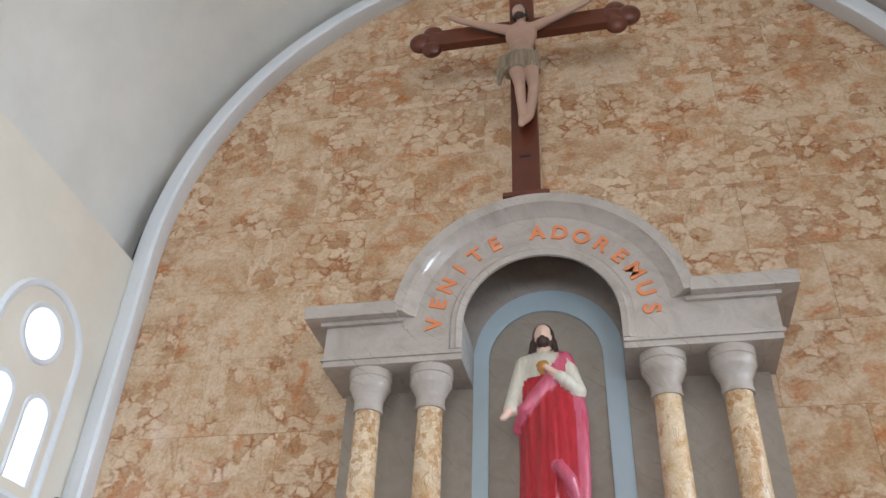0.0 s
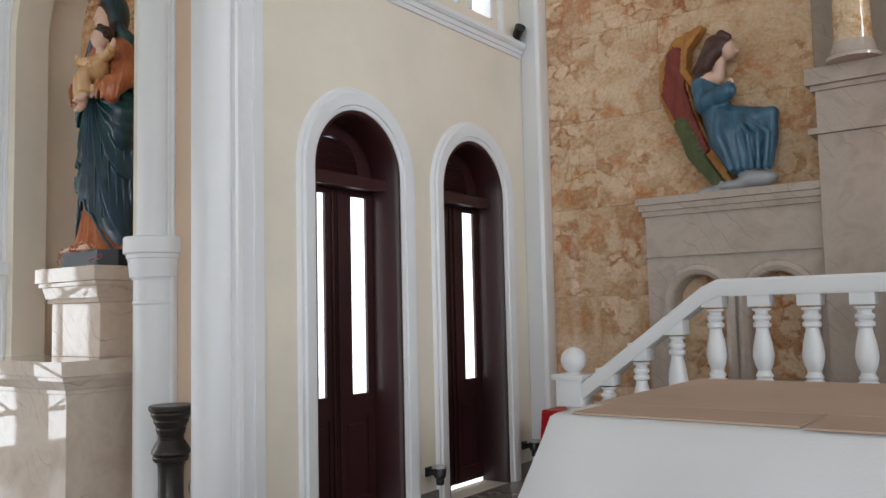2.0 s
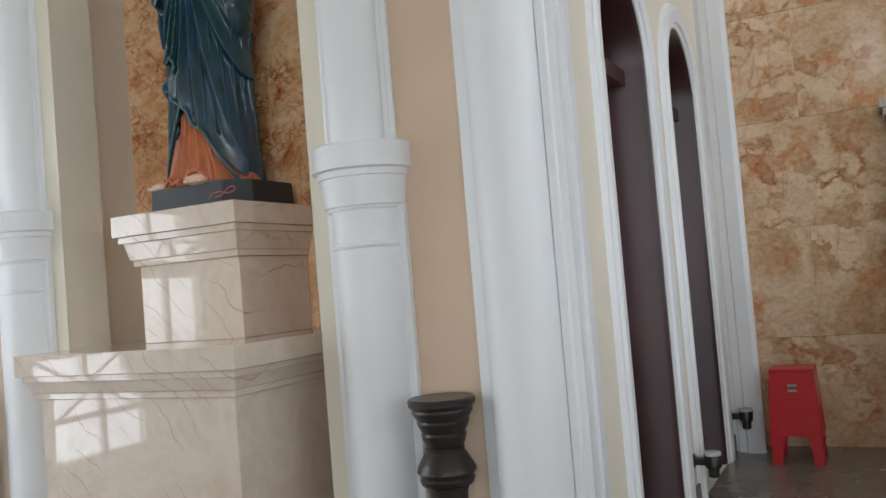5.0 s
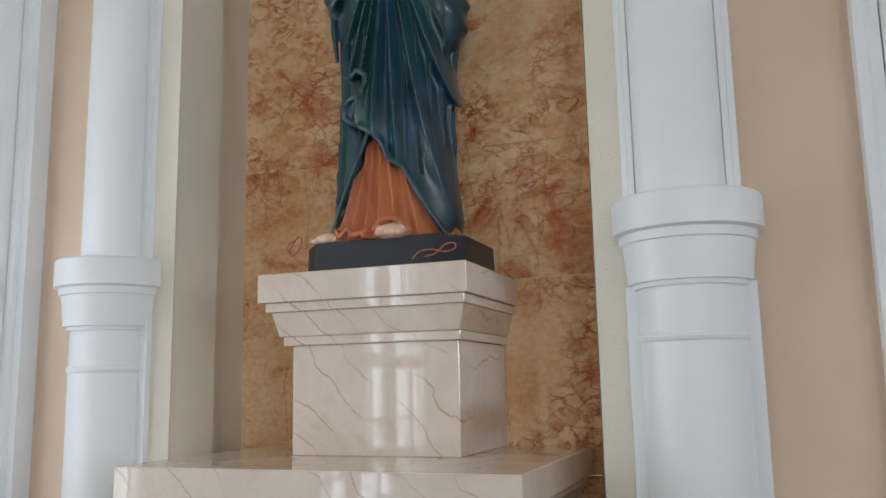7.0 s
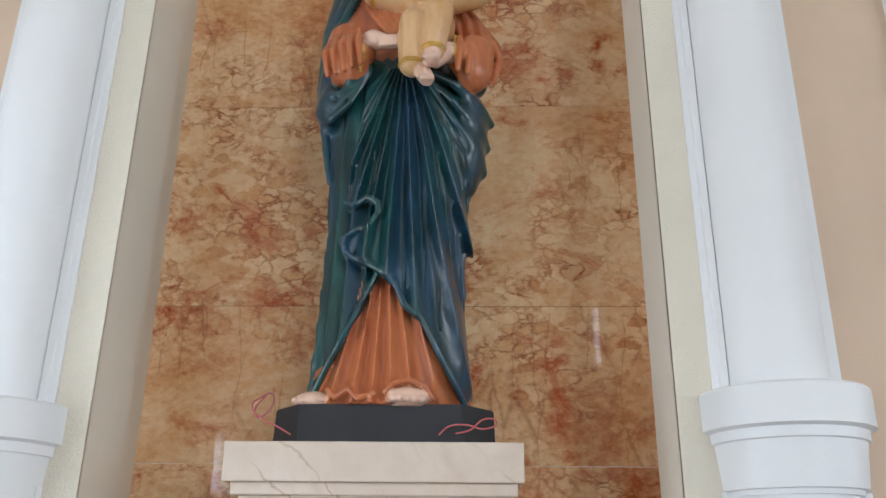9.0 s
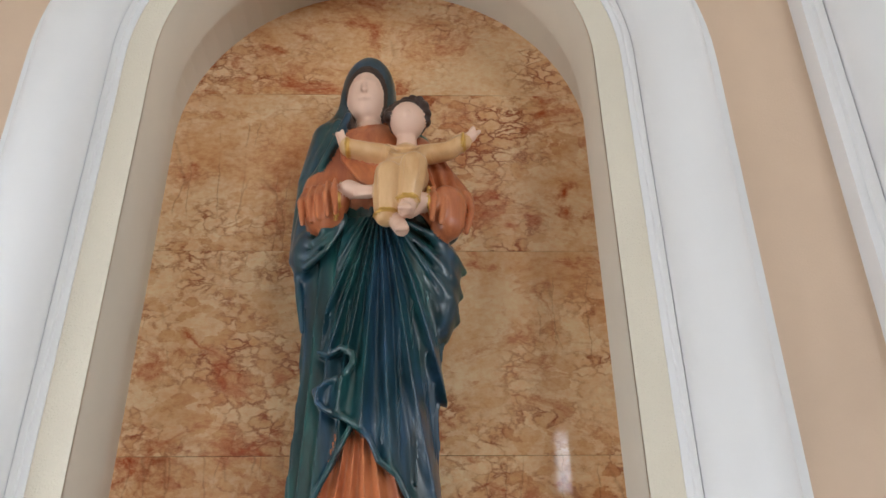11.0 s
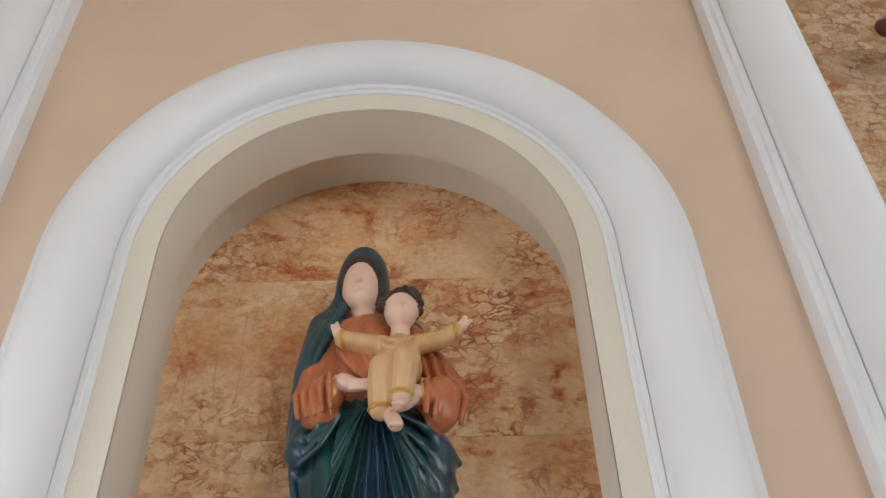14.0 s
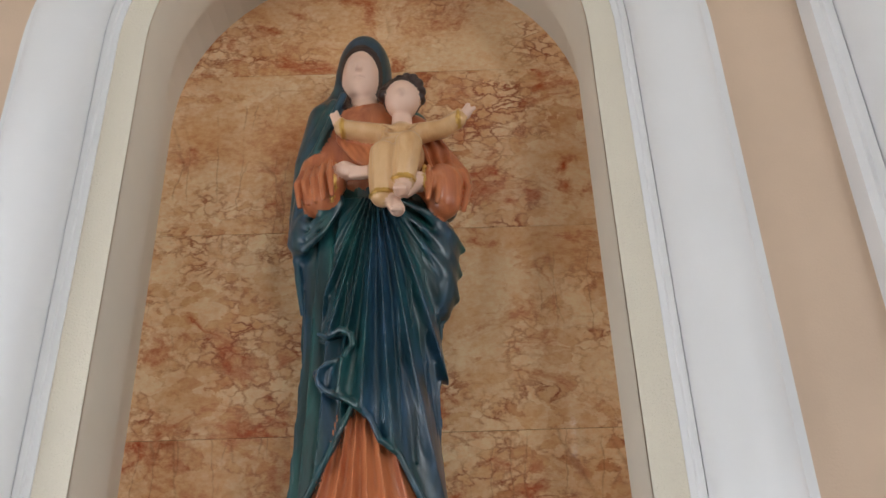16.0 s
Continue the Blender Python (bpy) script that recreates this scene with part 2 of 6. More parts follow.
TEAK = paint("cross_wood", (0.13, 0.030, 0.012), 0.35, 0.4, 35, 0.35, 0.004, 0.1)


# ---- building helpers ----
def mesh_of(name, bm, mats, smooth=None):
    me = bpy.data.meshes.new(name)
    bmesh.ops.recalc_face_normals(bm, faces=bm.faces)
    bm.to_mesh(me)
    bm.free()
    for m in mats if isinstance(mats, (list, tuple)) else [mats]:
        me.materials.append(m)
    if smooth is not None:
        for p in me.polygons:
            p.use_smooth = True
        me.set_sharp_from_angle(angle=radians(smooth))
    return me


def part(name, bm, mats, parent=None, label="", smooth=None):
    ob = new(name, mesh_of(name, bm, mats, smooth))
    if parent:
        ob.parent = parent
    if label:
        ob["label"] = label
    return ob


def thing(name, label, category, place=(0, 0, 0), group="", kind=""):
    ob = new(name)
    ob.location = place
    ob.empty_display_size = 0.1
    return tagged(ob, label, category, group, kind)


def box(bm, x0, x1, y0, y1, z0, z1, bevel=0.0):
    r = bmesh.ops.create_cube(bm, size=1, matrix=Matrix.LocRotScale(((x0 + x1) / 2, (y0 + y1) / 2, (z0 + z1) / 2), None, (x1 - x0, y1 - y0, z1 - z0)))
    if bevel:
        edges = {e for v in r["verts"] for e in v.link_edges}
        bmesh.ops.bevel(bm, geom=list(edges), offset=bevel, segments=2, affect="EDGES", profile=0.6)
    return bm


def boxes(*rows, bevel=0.0):
    bm = bmesh.new()
    for r in rows:
        box(bm, *r, bevel=bevel)
    return bm


def lathe(bm, profile, segs=32, m=Matrix(), close=True, a0=0.0, a1=2 * math.pi):
    """profile: (radius, height) from bottom to top."""
    full = abs(a1 - a0 - 2 * math.pi) < 1e-6
    n = segs if full else segs + 1
    rings = [[bm.verts.new(m @ Vector((r * math.cos(a0 + (a1 - a0) * i / segs), r * math.sin(a0 + (a1 - a0) * i / segs), z))) for i in range(n)] for r, z in profile]
    for lo, hi in zip(rings, rings[1:]):
        for i in range(segs):
            j = (i + 1) % n
            bm.faces.new((lo[i], lo[j], hi[j], hi[i]))
    if close:
        bm.faces.new(rings[0][::-1])
        bm.faces.new(rings[-1])
    return bm


def sweep(bm, stations, profile, place, cap=True, closed=False):
    """Runs a moulding along a path. stations: (a, b, na, nb) in a plane with the outward way; profile: (out, proud); place maps (a, b, proud) to the world."""
    rings = []
    for a, b, na, nb in stations:
        rings.append([bm.verts.new(place(a + na * u, b + nb * u, v)) for u, v in profile])
    pairs = list(zip(rings, rings[1:])) + ([(rings[-1], rings[0])] if closed else [])
    for r0, r1 in pairs:
        for i in range(len(profile) - 1):
            bm.faces.new((r0[i], r0[i + 1], r1[i + 1], r1[i]))
    if cap and not closed:
        bm.faces.new(rings[0])
        bm.faces.new(rings[-1][::-1])
    return bm


def arch_path(c, base, spring, radius, n=36, squash=1.0):
    """Up one jamb, round the arch and down the other."""
    rows = [(c - radius, base, -1, 0), (c - radius, spring, -1, 0)]
    for i in range(1, n):
        a = math.pi * (1 - i / n)
        rows.append((c + radius * math.cos(a), spring + radius * squash * math.sin(a), math.cos(a), math.sin(a)))
    return rows + [(c + radius, spring, 1, 0), (c + radius, base, 1, 0)]


def arch_loop(c, base, spring, radius, n=32):
    return [(a, b) for a, b, _, _ in arch_path(c, base, spring, radius, n)]


def holed(outer, holes, place, depth):
    """A wall with openings through it. place maps (a, b, depth) to the world."""
    bm = bmesh.new()
    edges = []
    for loop in [outer, *holes]:
        vs = [bm.verts.new((a, b, 0)) for a, b in loop]
        edges += [bm.edges.new((vs[i], vs[(i + 1) % len(vs)])) for i in range(len(vs))]
    bmesh.ops.triangle_fill(bm, use_beauty=True, use_dissolve=False, edges=edges)
    r = bmesh.ops.extrude_face_region(bm, geom=list(bm.faces))
    for v in r["geom"]:
        if isinstance(v, bmesh.types.BMVert):
            v.co.z = depth
    for v in bm.verts:
        v.co = place(*v.co)
    return bm


def rect(a0, a1, b0, b1):
    return [(a0, b0), (a1, b0), (a1, b1), (a0, b1)]


def on_north(y):
    return lambda a, b, v: Vector((a, y - v, b))


def on_west(x):
    return lambda a, b, v: Vector((x + v, a, b))


def structure(name, bm, mats, label, category, smooth=None):
    return tagged(part(name, bm, mats, None, "", smooth), label, category, "", "structure")


# ---- setting ----
structure("floor", boxes((WEST - 0.3, EAST + 0.3, SOUTH - 0.3, BY + 0.9, -0.2, 0.0)), FLOORM, "polished brown-grey granite church floor", "floor")

# nave walls that close the place
NAVE_HOLES = [rect(wy - 1.02, wy + 1.02, 0.12, 3.1) for wy in NAVE_WINDOWS]
structure("wall_west", holed(rect(SOUTH, NY, 0, TOP), NAVE_HOLES, lambda a, b, v: Vector((WEST - v, a, b)), 0.3), CREAM, "cream plastered nave wall with tall window openings", "wall")
# unseen wall; its window openings are added to let the east fill lamps in
structure("wall_east", holed(rect(SOUTH, NY, 0, TOP), [rect(wy - 1.02, wy + 1.02, 0.9, 4.9) for wy in NAVE_WINDOWS], lambda a, b, v: Vector((EAST + v, a, b)), 0.3), CREAM, "cream plastered nave wall with tall window openings", "wall")
LENS = [(-4.16 + 0.53 * math.cos(a), 6.92 + 0.70 * math.sin(a)) for a in [math.pi * (k / 12 - 0.5) for k in range(13)]]
# the two wide openings are added for the fill lamps; the leaded ones are not
structure("wall_south", holed(rect(WEST, EAST, 0, TOP), [rect(wx - 1.2, wx + 1.2, 0.9, 5.9) for wx in (-0.9, 4.7)] + [arch_loop(-3.88, 4.66, 5.84, 0.12, 12), LENS], lambda a, b, v: Vector((a, SOUTH - v, b)), 0.3), CREAM, "cream plastered rear wall of the nave", "wall")
structure("ceiling", boxes((WEST - 0.3, EAST + 0.3, SOUTH - 0.3, NY + 0.35, TOP, TOP + 0.2)), VAULTP, "plain cream plaster ceiling of the nave", "ceiling")

# niche wall: the lip of the niche in front, the wider chamber behind
LIP, CHAMBER, NSPR, CSPR = 0.85, 0.945, 3.867, 3.913
lip = holed(rect(WEST, SX - 0.35, 0, TOP), [arch_loop(CX, 0.002, NSPR, LIP)], lambda a, b, v: Vector((a, NY + v, b)), 0.27)
structure("wall_niche", lip, PEACH, "peach plastered wall with an arched statue niche", "wall")
chamber = holed(rect(WEST, SX - 0.35, 0, TOP), [arch_loop(CX, 0.002, CSPR, CHAMBER)], lambda a, b, v: Vector((a, NY + 0.27 + v, b)), 0.37)
structure("wall_niche_rear", chamber, REVEAL, "ivory plastered inner recess of the statue niche", "wall")
bm = bmesh.new()
sweep(bm, arch_path(CX, 0, NSPR, LIP), [(0.0, 0.0), (0.0, 0.006), (0.112, 0.006), (0.112, 0.0)], on_north(NY))
structure("niche_border", bm, JAMB, "pale yellow stucco band round the niche opening", "trim", 40)
bm = bmesh.new()
sweep(bm, arch_path(CX, 0, NSPR, LIP), [(-0.004, 0.004), (-0.004, -0.272), (0.003, -0.272), (0.003, 0.004)], on_north(NY))
structure("niche_reveal", bm, REVEAL, "ivory plastered reveal of the niche", "trim", 40)

# chancel side walls
D1, D2, DSPR = 4.345, 5.785, 2.483
def lancet(c, z0, spring, r):
    return arch_loop(c, z0, spring, r, 16)
def ring_loop(c, z, r, n=32):
    return [(c + r * math.cos(2 * math.pi * i / n), z + r * math.sin(2 * math.pi * i / n)) for i in range(n)]
LANCETS = [(D + k, 4.10, 4.69, 0.157) for D in (4.33, 5.705) for k in (-0.258, 0.258)]
ROUNDS = [(D, 5.355, 0.245) for D in (4.33, 5.705)]
side_holes = [arch_loop(D1, 0.002, DSPR, 0.45), arch_loop(D2, 0.002, DSPR, 0.45)] + [lancet(*l) for l in LANCETS] + [ring_loop(*r) for r in ROUNDS]
structure("wall_side", holed(rect(NY, BY + 0.03, 0, SPRING), side_holes, lambda a, b, v: Vector((SX - v, a, b)), 0.35), CREAM, "cream plastered chancel wall with doors and windows", "wall")
# unseen wall, its arched openings made up to pass the chancel fill lamps
structure("wall_side_far", holed(rect(NY, BY + 0.03, 0, SPRING), [arch_loop(c, 3.95, 5.3, 0.5) for c in (4.33, 5.705)], lambda a, b, v: Vector((2 * AX - SX + v, a, b)), 0.35), CREAM, "cream plastered chancel wall", "wall")
structure("wall_end", boxes((SX - 0.35, 2 * AX - SX + 0.35, BY + 0.03, BY + 0.33, 0, TOP)), GREYMARBLE, "backing of the marble end wall", "wall")
# vault and the wall round the chancel arch
bm = bmesh.new()
half = [(AX + VAULT * math.cos(math.pi * (1 - i / 48)), SPRING + VAULT * math.sin(math.pi * (1 - i / 48)), math.cos(math.pi * (1 - i / 48)), math.sin(math.pi * (1 - i / 48))) for i in range(49)]
sweep(bm, half, [(0, 0), (0.2, 0), (0.2, BY + 0.03 - NY), (0, BY + 0.03 - NY)], lambda a, b, v: Vector((a, NY + v, b)))
structure("vault", bm, VAULTP, "cream plastered barrel vault over the chancel", "ceiling", 30)
outer = [(SX - 0.35, SPRING), *[(a, b) for a, b, _, _ in half], (EAST, SPRING), (EAST, TOP), (SX - 0.35, TOP)]
structure("wall_chancel_arch", holed(outer, [], lambda a, b, v: Vector((a, NY + v, b)), 0.3), PEACH, "plastered wall above the chancel arch", "wall")
structure("wall_niche_far", boxes((2 * AX - SX, EAST, NY, NY + 0.3, 0, SPRING)), PEACH, "peach plastered wall beside the chancel", "wall")

# marble slabs of the end wall
BACK = tagged(thing("marble_cladding", "", ""), "tan brecciated marble slabs cladding the end wall", "wall cladding", "", "structure")
slab_w, slab_h = 1.256, 0.80
slab = bmesh.new()
box(slab, 0.0015, slab_w - 0.0015, 0, 0.026, 0.0015, slab_h - 0.0015)
slab_mesh = mesh_of("marble_slab", slab, WALLMARBLE)
for j in range(15):
    for i in range(-1, 8):
        x, z = SX + 0.01 + slab_w * (i + 0.5 * (j % 2)), slab_h * j
        near = max(0, abs(x + slab_w / 2 - AX) - slab_w / 2)
        if x + slab_w < SX + 0.05 or x > 2 * AX - SX - 0.05 or z > SPRING and math.hypot(near, z - SPRING) > VAULT:
            continue
        if x < SX or x + slab_w > 2 * AX - SX:
            a, b2 = max(x, SX + 0.002), min(x + slab_w, 2 * AX - SX - 0.002)
            cut = bmesh.new()
            box(cut, a - x, b2 - x, 0, 0.026, 0.0015, slab_h - 0.0015)
            ob = part("marble_slab", cut, WALLMARBLE, BACK)
        else:
            ob = new("marble_slab", slab_mesh)
            ob.parent = BACK
        ob.location = (x, BY + random.uniform(0, 0.0015), z)

# white rib where the vault meets the end wall, and the tall half-columns at the niche wall
bm = bmesh.new()
rib = [(-0.19, 0), (-0.22, 0.12), (-0.242, 0.20), (-0.24, 0.24), (-0.21, 0.258), (-0.12, 0.252), (-0.11, 0.228), (-0.055, 0.222), (-0.048, 0.20), (0.0, 0.195)]
sweep(bm, arch_path(AX, 0, SPRING, VAULT, 64, 1.03), rib, on_north(BY - 0.001))
structure("vault_rib", bm, WHITE, "white moulded rib framing the marble end wall", "trim", 30)


def half_round(width, proud, bead, n=14):
    """Section of a half-column with stepped beads on both sides."""
    w = width / 2
    rows = [(-w - 2 * bead, 0), (-w - 2 * bead, bead * 0.6), (-w - 1.15 * bead, bead * 0.8), (-w - bead, bead * 1.3), (-w - 0.15 * bead, bead * 1.5)]
    rows += [(-w * math.cos(math.pi * i / n), bead * 1.2 + (proud - bead * 1.2) * math.sin(math.pi * i / n) ** 0.9) for i in range(n + 1)]
    return rows + [(-u, v) for u, v in reversed(rows[:5])]


for k, name in ((1, "column_chancel"), (-1, "column_aisle")):
    cx = -5.71 if k > 0 else -9.38
    bm = bmesh.new()
    sweep(bm, [(cx, 0, 1, 0), (cx, TOP - 0.01, 1, 0)], [(-0.22, 0.0)] + [(u, v + 0.07) for u, v in half_round(0.30, 0.19, 0.035)] + [(0.22, 0.0)], on_north(NY))
    structure(name, bm, WHITE, "tall white painted half-column with beaded edges", "column", 40)

bm = boxes((SX - 0.004, SX + 0.014, NY - 0.006, NY + 0.07, 0, SPRING + 0.2), bevel=0.004)
structure("corner_beads", bm, WHITE, "white bead round the chancel corner", "trim")

# ---- niche surround ----
bm = bmesh.new()
surround = [(u + 1.14 - LIP, v) for u, v in half_round(0.28, 0.135, 0.0225)]
path = [s for s in arch_path(CX, 1.95, NSPR, LIP, 48)]
sweep(bm, path, surround, on_north(NY))
structure("niche_moulding", bm, WHITE, "white half-round moulding arched over the niche", "trim", 40)


def engaged_column(k):
    """The white half-column that carries the niche arch."""
    t = thing("niche_column", "white painted half-column with a stepped capital", "column", (CX + k * 1.15, NY, -0.036), "columns of the statue niche")
    half = dict(segs=24, a0=math.pi, a1=2 * math.pi)
    drop = Matrix.Translation((0, 0, -0.045 if k < 0 else 0))
    bm = bmesh.new()
    lathe(bm, [(0.165, 0.1), (0.165, 1.618), (0.171, 1.622), (0.174, 1.632), (0.171, 1.642), (0.165, 1.646), (0.165, 1.80)], close=False, **half)
    bm.transform(drop)
    part("shaft", bm, WHITE, t, "", 30)
    bm = bmesh.new()
    lathe(bm, [(0.165, 1.786), (0.178, 1.786), (0.18, 1.80), (0.193, 1.802), (0.206, 1.925), (0.214, 1.928), (0.216, 1.955), (0.235, 1.962), (0.235, 2.065), (0.228, 2.072), (0.0, 2.074)], close=False, **half)
    bm.transform(drop)
    part("capital", bm, WHITE, t, "", 30)
    bm = bmesh.new()
    lathe(bm, [(0.24, 0.037), (0.24, 0.05), (0.225, 0.055), (0.235, 0.075), (0.225, 0.098), (0.195, 0.102), (0.165, 0.115)], close=False, **half)
    part("base", bm, WHITE, t, "", 30)
    bm = bmesh.new()
    for s in (-1, 1):
        box(bm, s * 0.176 - 0.024, s * 0.176 + 0.024, -0.035, 0, 0.1, 1.80, 0.004)
    part("fillet", bm, WHITE, t)
    return t


for k in (-1, 1):
    engaged_column(k)

# marble slabs at the back of the niche
NICHE = tagged(thing("niche_cladding", "", ""), "rust-veined tan marble slabs lining the niche", "wall cladding", "", "structure")
zs = [0.0, 1.10, 1.90, 2.49, 3.36, 4.2, 5.1]
for k, (z0, z1) in enumerate(zip(zs, zs[1:])):
    bm = boxes((CX - 1.1, CX + 1.1, 0, 0.03, 0.001, z1 - z0 - 0.001))
    ob = part("marble_slab", bm, NICHEMARBLE, NICHE)
    ob.location = (0, 4.005, z0)


def stepped(bm, x, y, w, d, rows):
    """Courses of a moulded pedestal: (z0, z1, proud, proud at the top)."""
    for z0, z1, p0, p1 in rows:
        lo = [bm.verts.new((x + sx * (w / 2 + p0), y + sy, z0)) for sx, sy in ((-1, -p0), (1, -p0), (1, d), (-1, d))]
        hi = [bm.verts.new((x + sx * (w / 2 + p1), y + sy, z1)) for sx, sy in ((-1, -p1), (1, -p1), (1, d), (-1, d))]
        bm.faces.new(lo[::-1])
        bm.faces.new(hi)
        for i in range(4):
            bm.faces.new((lo[i], lo[(i + 1) % 4], hi[(i + 1) % 4], hi[i]))
    bmesh.ops.bevel(bm, geom=[e for e in bm.edges], offset=0.003, segments=1, affect="EDGES")
    return bm


ped = thing("statue_pedestal", "cream veined marble pedestal in two tiers inside the niche", "pedestal", (-7.645, 3.06, 0))
def ped_part(name, x, y, w, d, rows):
    bm = stepped(bmesh.new(), x, y, w, d, rows)
    bm.transform(Matrix.Translation((7.645, -3.06, 0)))
    return part(name, bm, PEDMARBLE, ped)
ped_part("plinth_base", -7.622, 3.03, 1.26, 0.8, [(0, 0.14, 0.065, 0.065)])
ped_part("plinth_base_moulding", -7.622, 3.03, 1.26, 0.8, [(0.14, 0.18, 0.055, 0.008)])
ped_part("plinth_body", -7.622, 3.03, 1.26, 0.8, [(0.18, 0.985, 0, 0)])
ped_part("plinth_neck", -7.622, 3.03, 1.26, 0.95, [(0.985, 1.018, 0.014, 0.014)])
ped_part("plinth_moulding", -7.622, 3.03, 1.26, 0.95, [(1.018, 1.076, 0.026, 0.05)])
ped_part("plinth_fillet", -7.622, 3.03, 1.26, 0.95, [(1.076, 1.108, 0.06, 0.06)])
ped_part("plinth_slab", -7.622, 3.03, 1.26, 0.97, [(1.108, 1.213, 0.083, 0.083)])
ped_part("pedestal_body", -7.598, 3.433, 0.674, 0.565, [(1.213, 1.622, 0, 0)])
ped_part("pedestal_neck", -7.605, 3.433, 0.674, 0.565, [(1.622, 1.656, 0.022, 0.022)])
ped_part("pedestal_moulding", -7.612, 3.433, 0.674, 0.566, [(1.656, 1.748, 0.03, 0.052)])
ped_part("pedestal_fillet", -7.617, 3.433, 0.674, 0.567, [(1.748, 1.783, 0.066, 0.066)])
ped_part("pedestal_slab", -7.62, 3.433, 0.674, 0.568, [(1.783, 1.893, 0.086, 0.086)])



# ---- chancel side: doors, windows ----
def arched_door(c, name):
    t = structure(name, bmesh.new(), MAHOGANY, "arched mahogany double door with narrow glass panes", "door")
    bm = bmesh.new()
    sweep(bm, arch_path(c, 0.0, DSPR, 0.45), [(-0.04, -0.30), (-0.04, -0.02), (-0.02, 0.004), (-0.002, 0.004), (-0.002, -0.30)], on_west(SX))
    part("door_frame", bm, MAHOGANY, t, "", 40)
    part("transom", boxes((SX - 0.292, SX - 0.12, c - 0.408, c + 0.408, 2.41, 2.47), (SX - 0.12, SX - 0.10, c - 0.408, c + 0.408, 2.40, 2.485), bevel=0.004), MAHOGANY, t)
    bm = holed(arch_loop(c, 2.47, DSPR + 0.001, 0.408), [arch_loop(c, 2.53, DSPR + 0.06, 0.25, 20)], lambda a, b, v: Vector((SX - 0.292 + v, a, b)), 0.045)
    fan = part("fanlight", bm, MAHOGANY, t)
    for i in range(7):
        z = 2.55 + 0.035 * i
        w = min(0.25, math.sqrt(max(0.0, 0.25 ** 2 - max(0, z - DSPR - 0.06) ** 2)))
        bm = bmesh.new()
        box(bm, -0.004, 0.004, -w, w, -0.02, 0.02)
        ob = part("louvre", bm, MAHOGANY, fan)
        ob.location, ob.rotation_euler = (SX - 0.272, c, z), (0, radians(35), 0)
    for s in (-1, 1):
        leaf = part("door_leaf", holed(rect(min(c + s * 0.004, c + s * 0.408), max(c + s * 0.004, c + s * 0.408), 0.035, 2.408), [rect(c + (0.255 if s > 0 else -0.185) - 0.085, c + (0.255 if s > 0 else -0.185) + 0.085, 0.905, 2.362), rect(c + s * 0.205 - 0.13, c + s * 0.205 + 0.13, 0.16, 0.74)], lambda a, b, v: Vector((SX - 0.292 + v, a, b)), 0.045), MAHOGANY, t)
        part("door_panel", boxes((SX - 0.282, SX - 0.260, c + s * 0.205 - 0.135, c + s * 0.205 + 0.135, 0.155, 0.745), (SX - 0.260, SX - 0.253, c + s * 0.205 - 0.09, c + s * 0.205 + 0.09, 0.21, 0.69), bevel=0.003), MAHOGANY, leaf)
        part("pane", boxes((SX - 0.275, SX - 0.269, c + (0.255 if s > 0 else -0.185) - 0.088, c + (0.255 if s > 0 else -0.185) + 0.088, 0.902, 2.365)), DAYGLASS, leaf, "bright daylit pane")
        part("astragal", boxes((SX - 0.247, SX - 0.232, c + s * 0.03 - 0.012, c + s * 0.03 + 0.012, 0.05, 2.40), bevel=0.003), MAHOGANY, leaf)
    part("door_slit", boxes((SX - 0.287, SX - 0.257, c - 0.408, c + 0.408, 0.003, 0.033)), DAYGLASS, t, "daylight under the door")
    bm = bmesh.new()
    sweep(bm, arch_path(c, 0.0, DSPR, 0.45), [(0.0, 0.0), (0.0, 0.012), (0.018, 0.02), (0.03, 0.02), (0.036, 0.034), (0.112, 0.042), (0.122, 0.026), (0.148, 0.026), (0.162, 0.0)], on_west(SX))
    ob = part("architrave", bm, WHITE, t, "white moulded architrave", 40)
    return t


arched_door(D1, "door_1")
arched_door(D2, "door_2")


def window_pair(c, name):
    t = structure(name, bmesh.new(), WHITE, "white arched window group with two lancets and an oculus", "window")
    bm = bmesh.new()
    sweep(bm, arch_path(c, 3.98, 5.235, 0.53), [(0, 0), (0, 0.02), (0.015, 0.035), (0.05, 0.04), (0.06, 0.02), (0.075, 0.0)], on_west(SX))
    part("surround", bm, WHITE, t, "", 40)
    for k in (-0.258, 0.258):
        bm = bmesh.new()
        sweep(bm, arch_path(c + k, 4.10, 4.69, 0.157, 20), [(-0.012, -0.2), (-0.012, 0.012), (0.022, 0.018), (0.03, 0.0), (0.0, 0.0), (0.0, -0.2)], on_west(SX))
        f = part("lancet_frame", bm, WHITE, t, "", 40)
        part("pane", holed(arch_loop(c + k, 4.095, 4.69, 0.162, 20), [], lambda a, b, v: Vector((SX - 0.19 + v, a, b)), 0.006), DAYGLASS, f, "bright frosted pane")
    bm = bmesh.new()
    ring = [(c + 0.245 * math.cos(2 * math.pi * i / 40), 5.355 + 0.245 * math.sin(2 * math.pi * i / 40), math.cos(2 * math.pi * i / 40), math.sin(2 * math.pi * i / 40)) for i in range(40)]
    sweep(bm, ring, [(-0.012, -0.2), (-0.012, 0.012), (0.03, 0.022), (0.04, 0.0), (0.0, 0.0), (0.0, -0.2)], on_west(SX), False, True)
    f = part("oculus_frame", bm, WHITE, t, "", 40)
    part("pane", holed(ring_loop(c, 5.355, 0.25), [], lambda a, b, v: Vector((SX - 0.19 + v, a, b)), 0.006), DAYGLASS, f, "bright frosted pane")
    return t


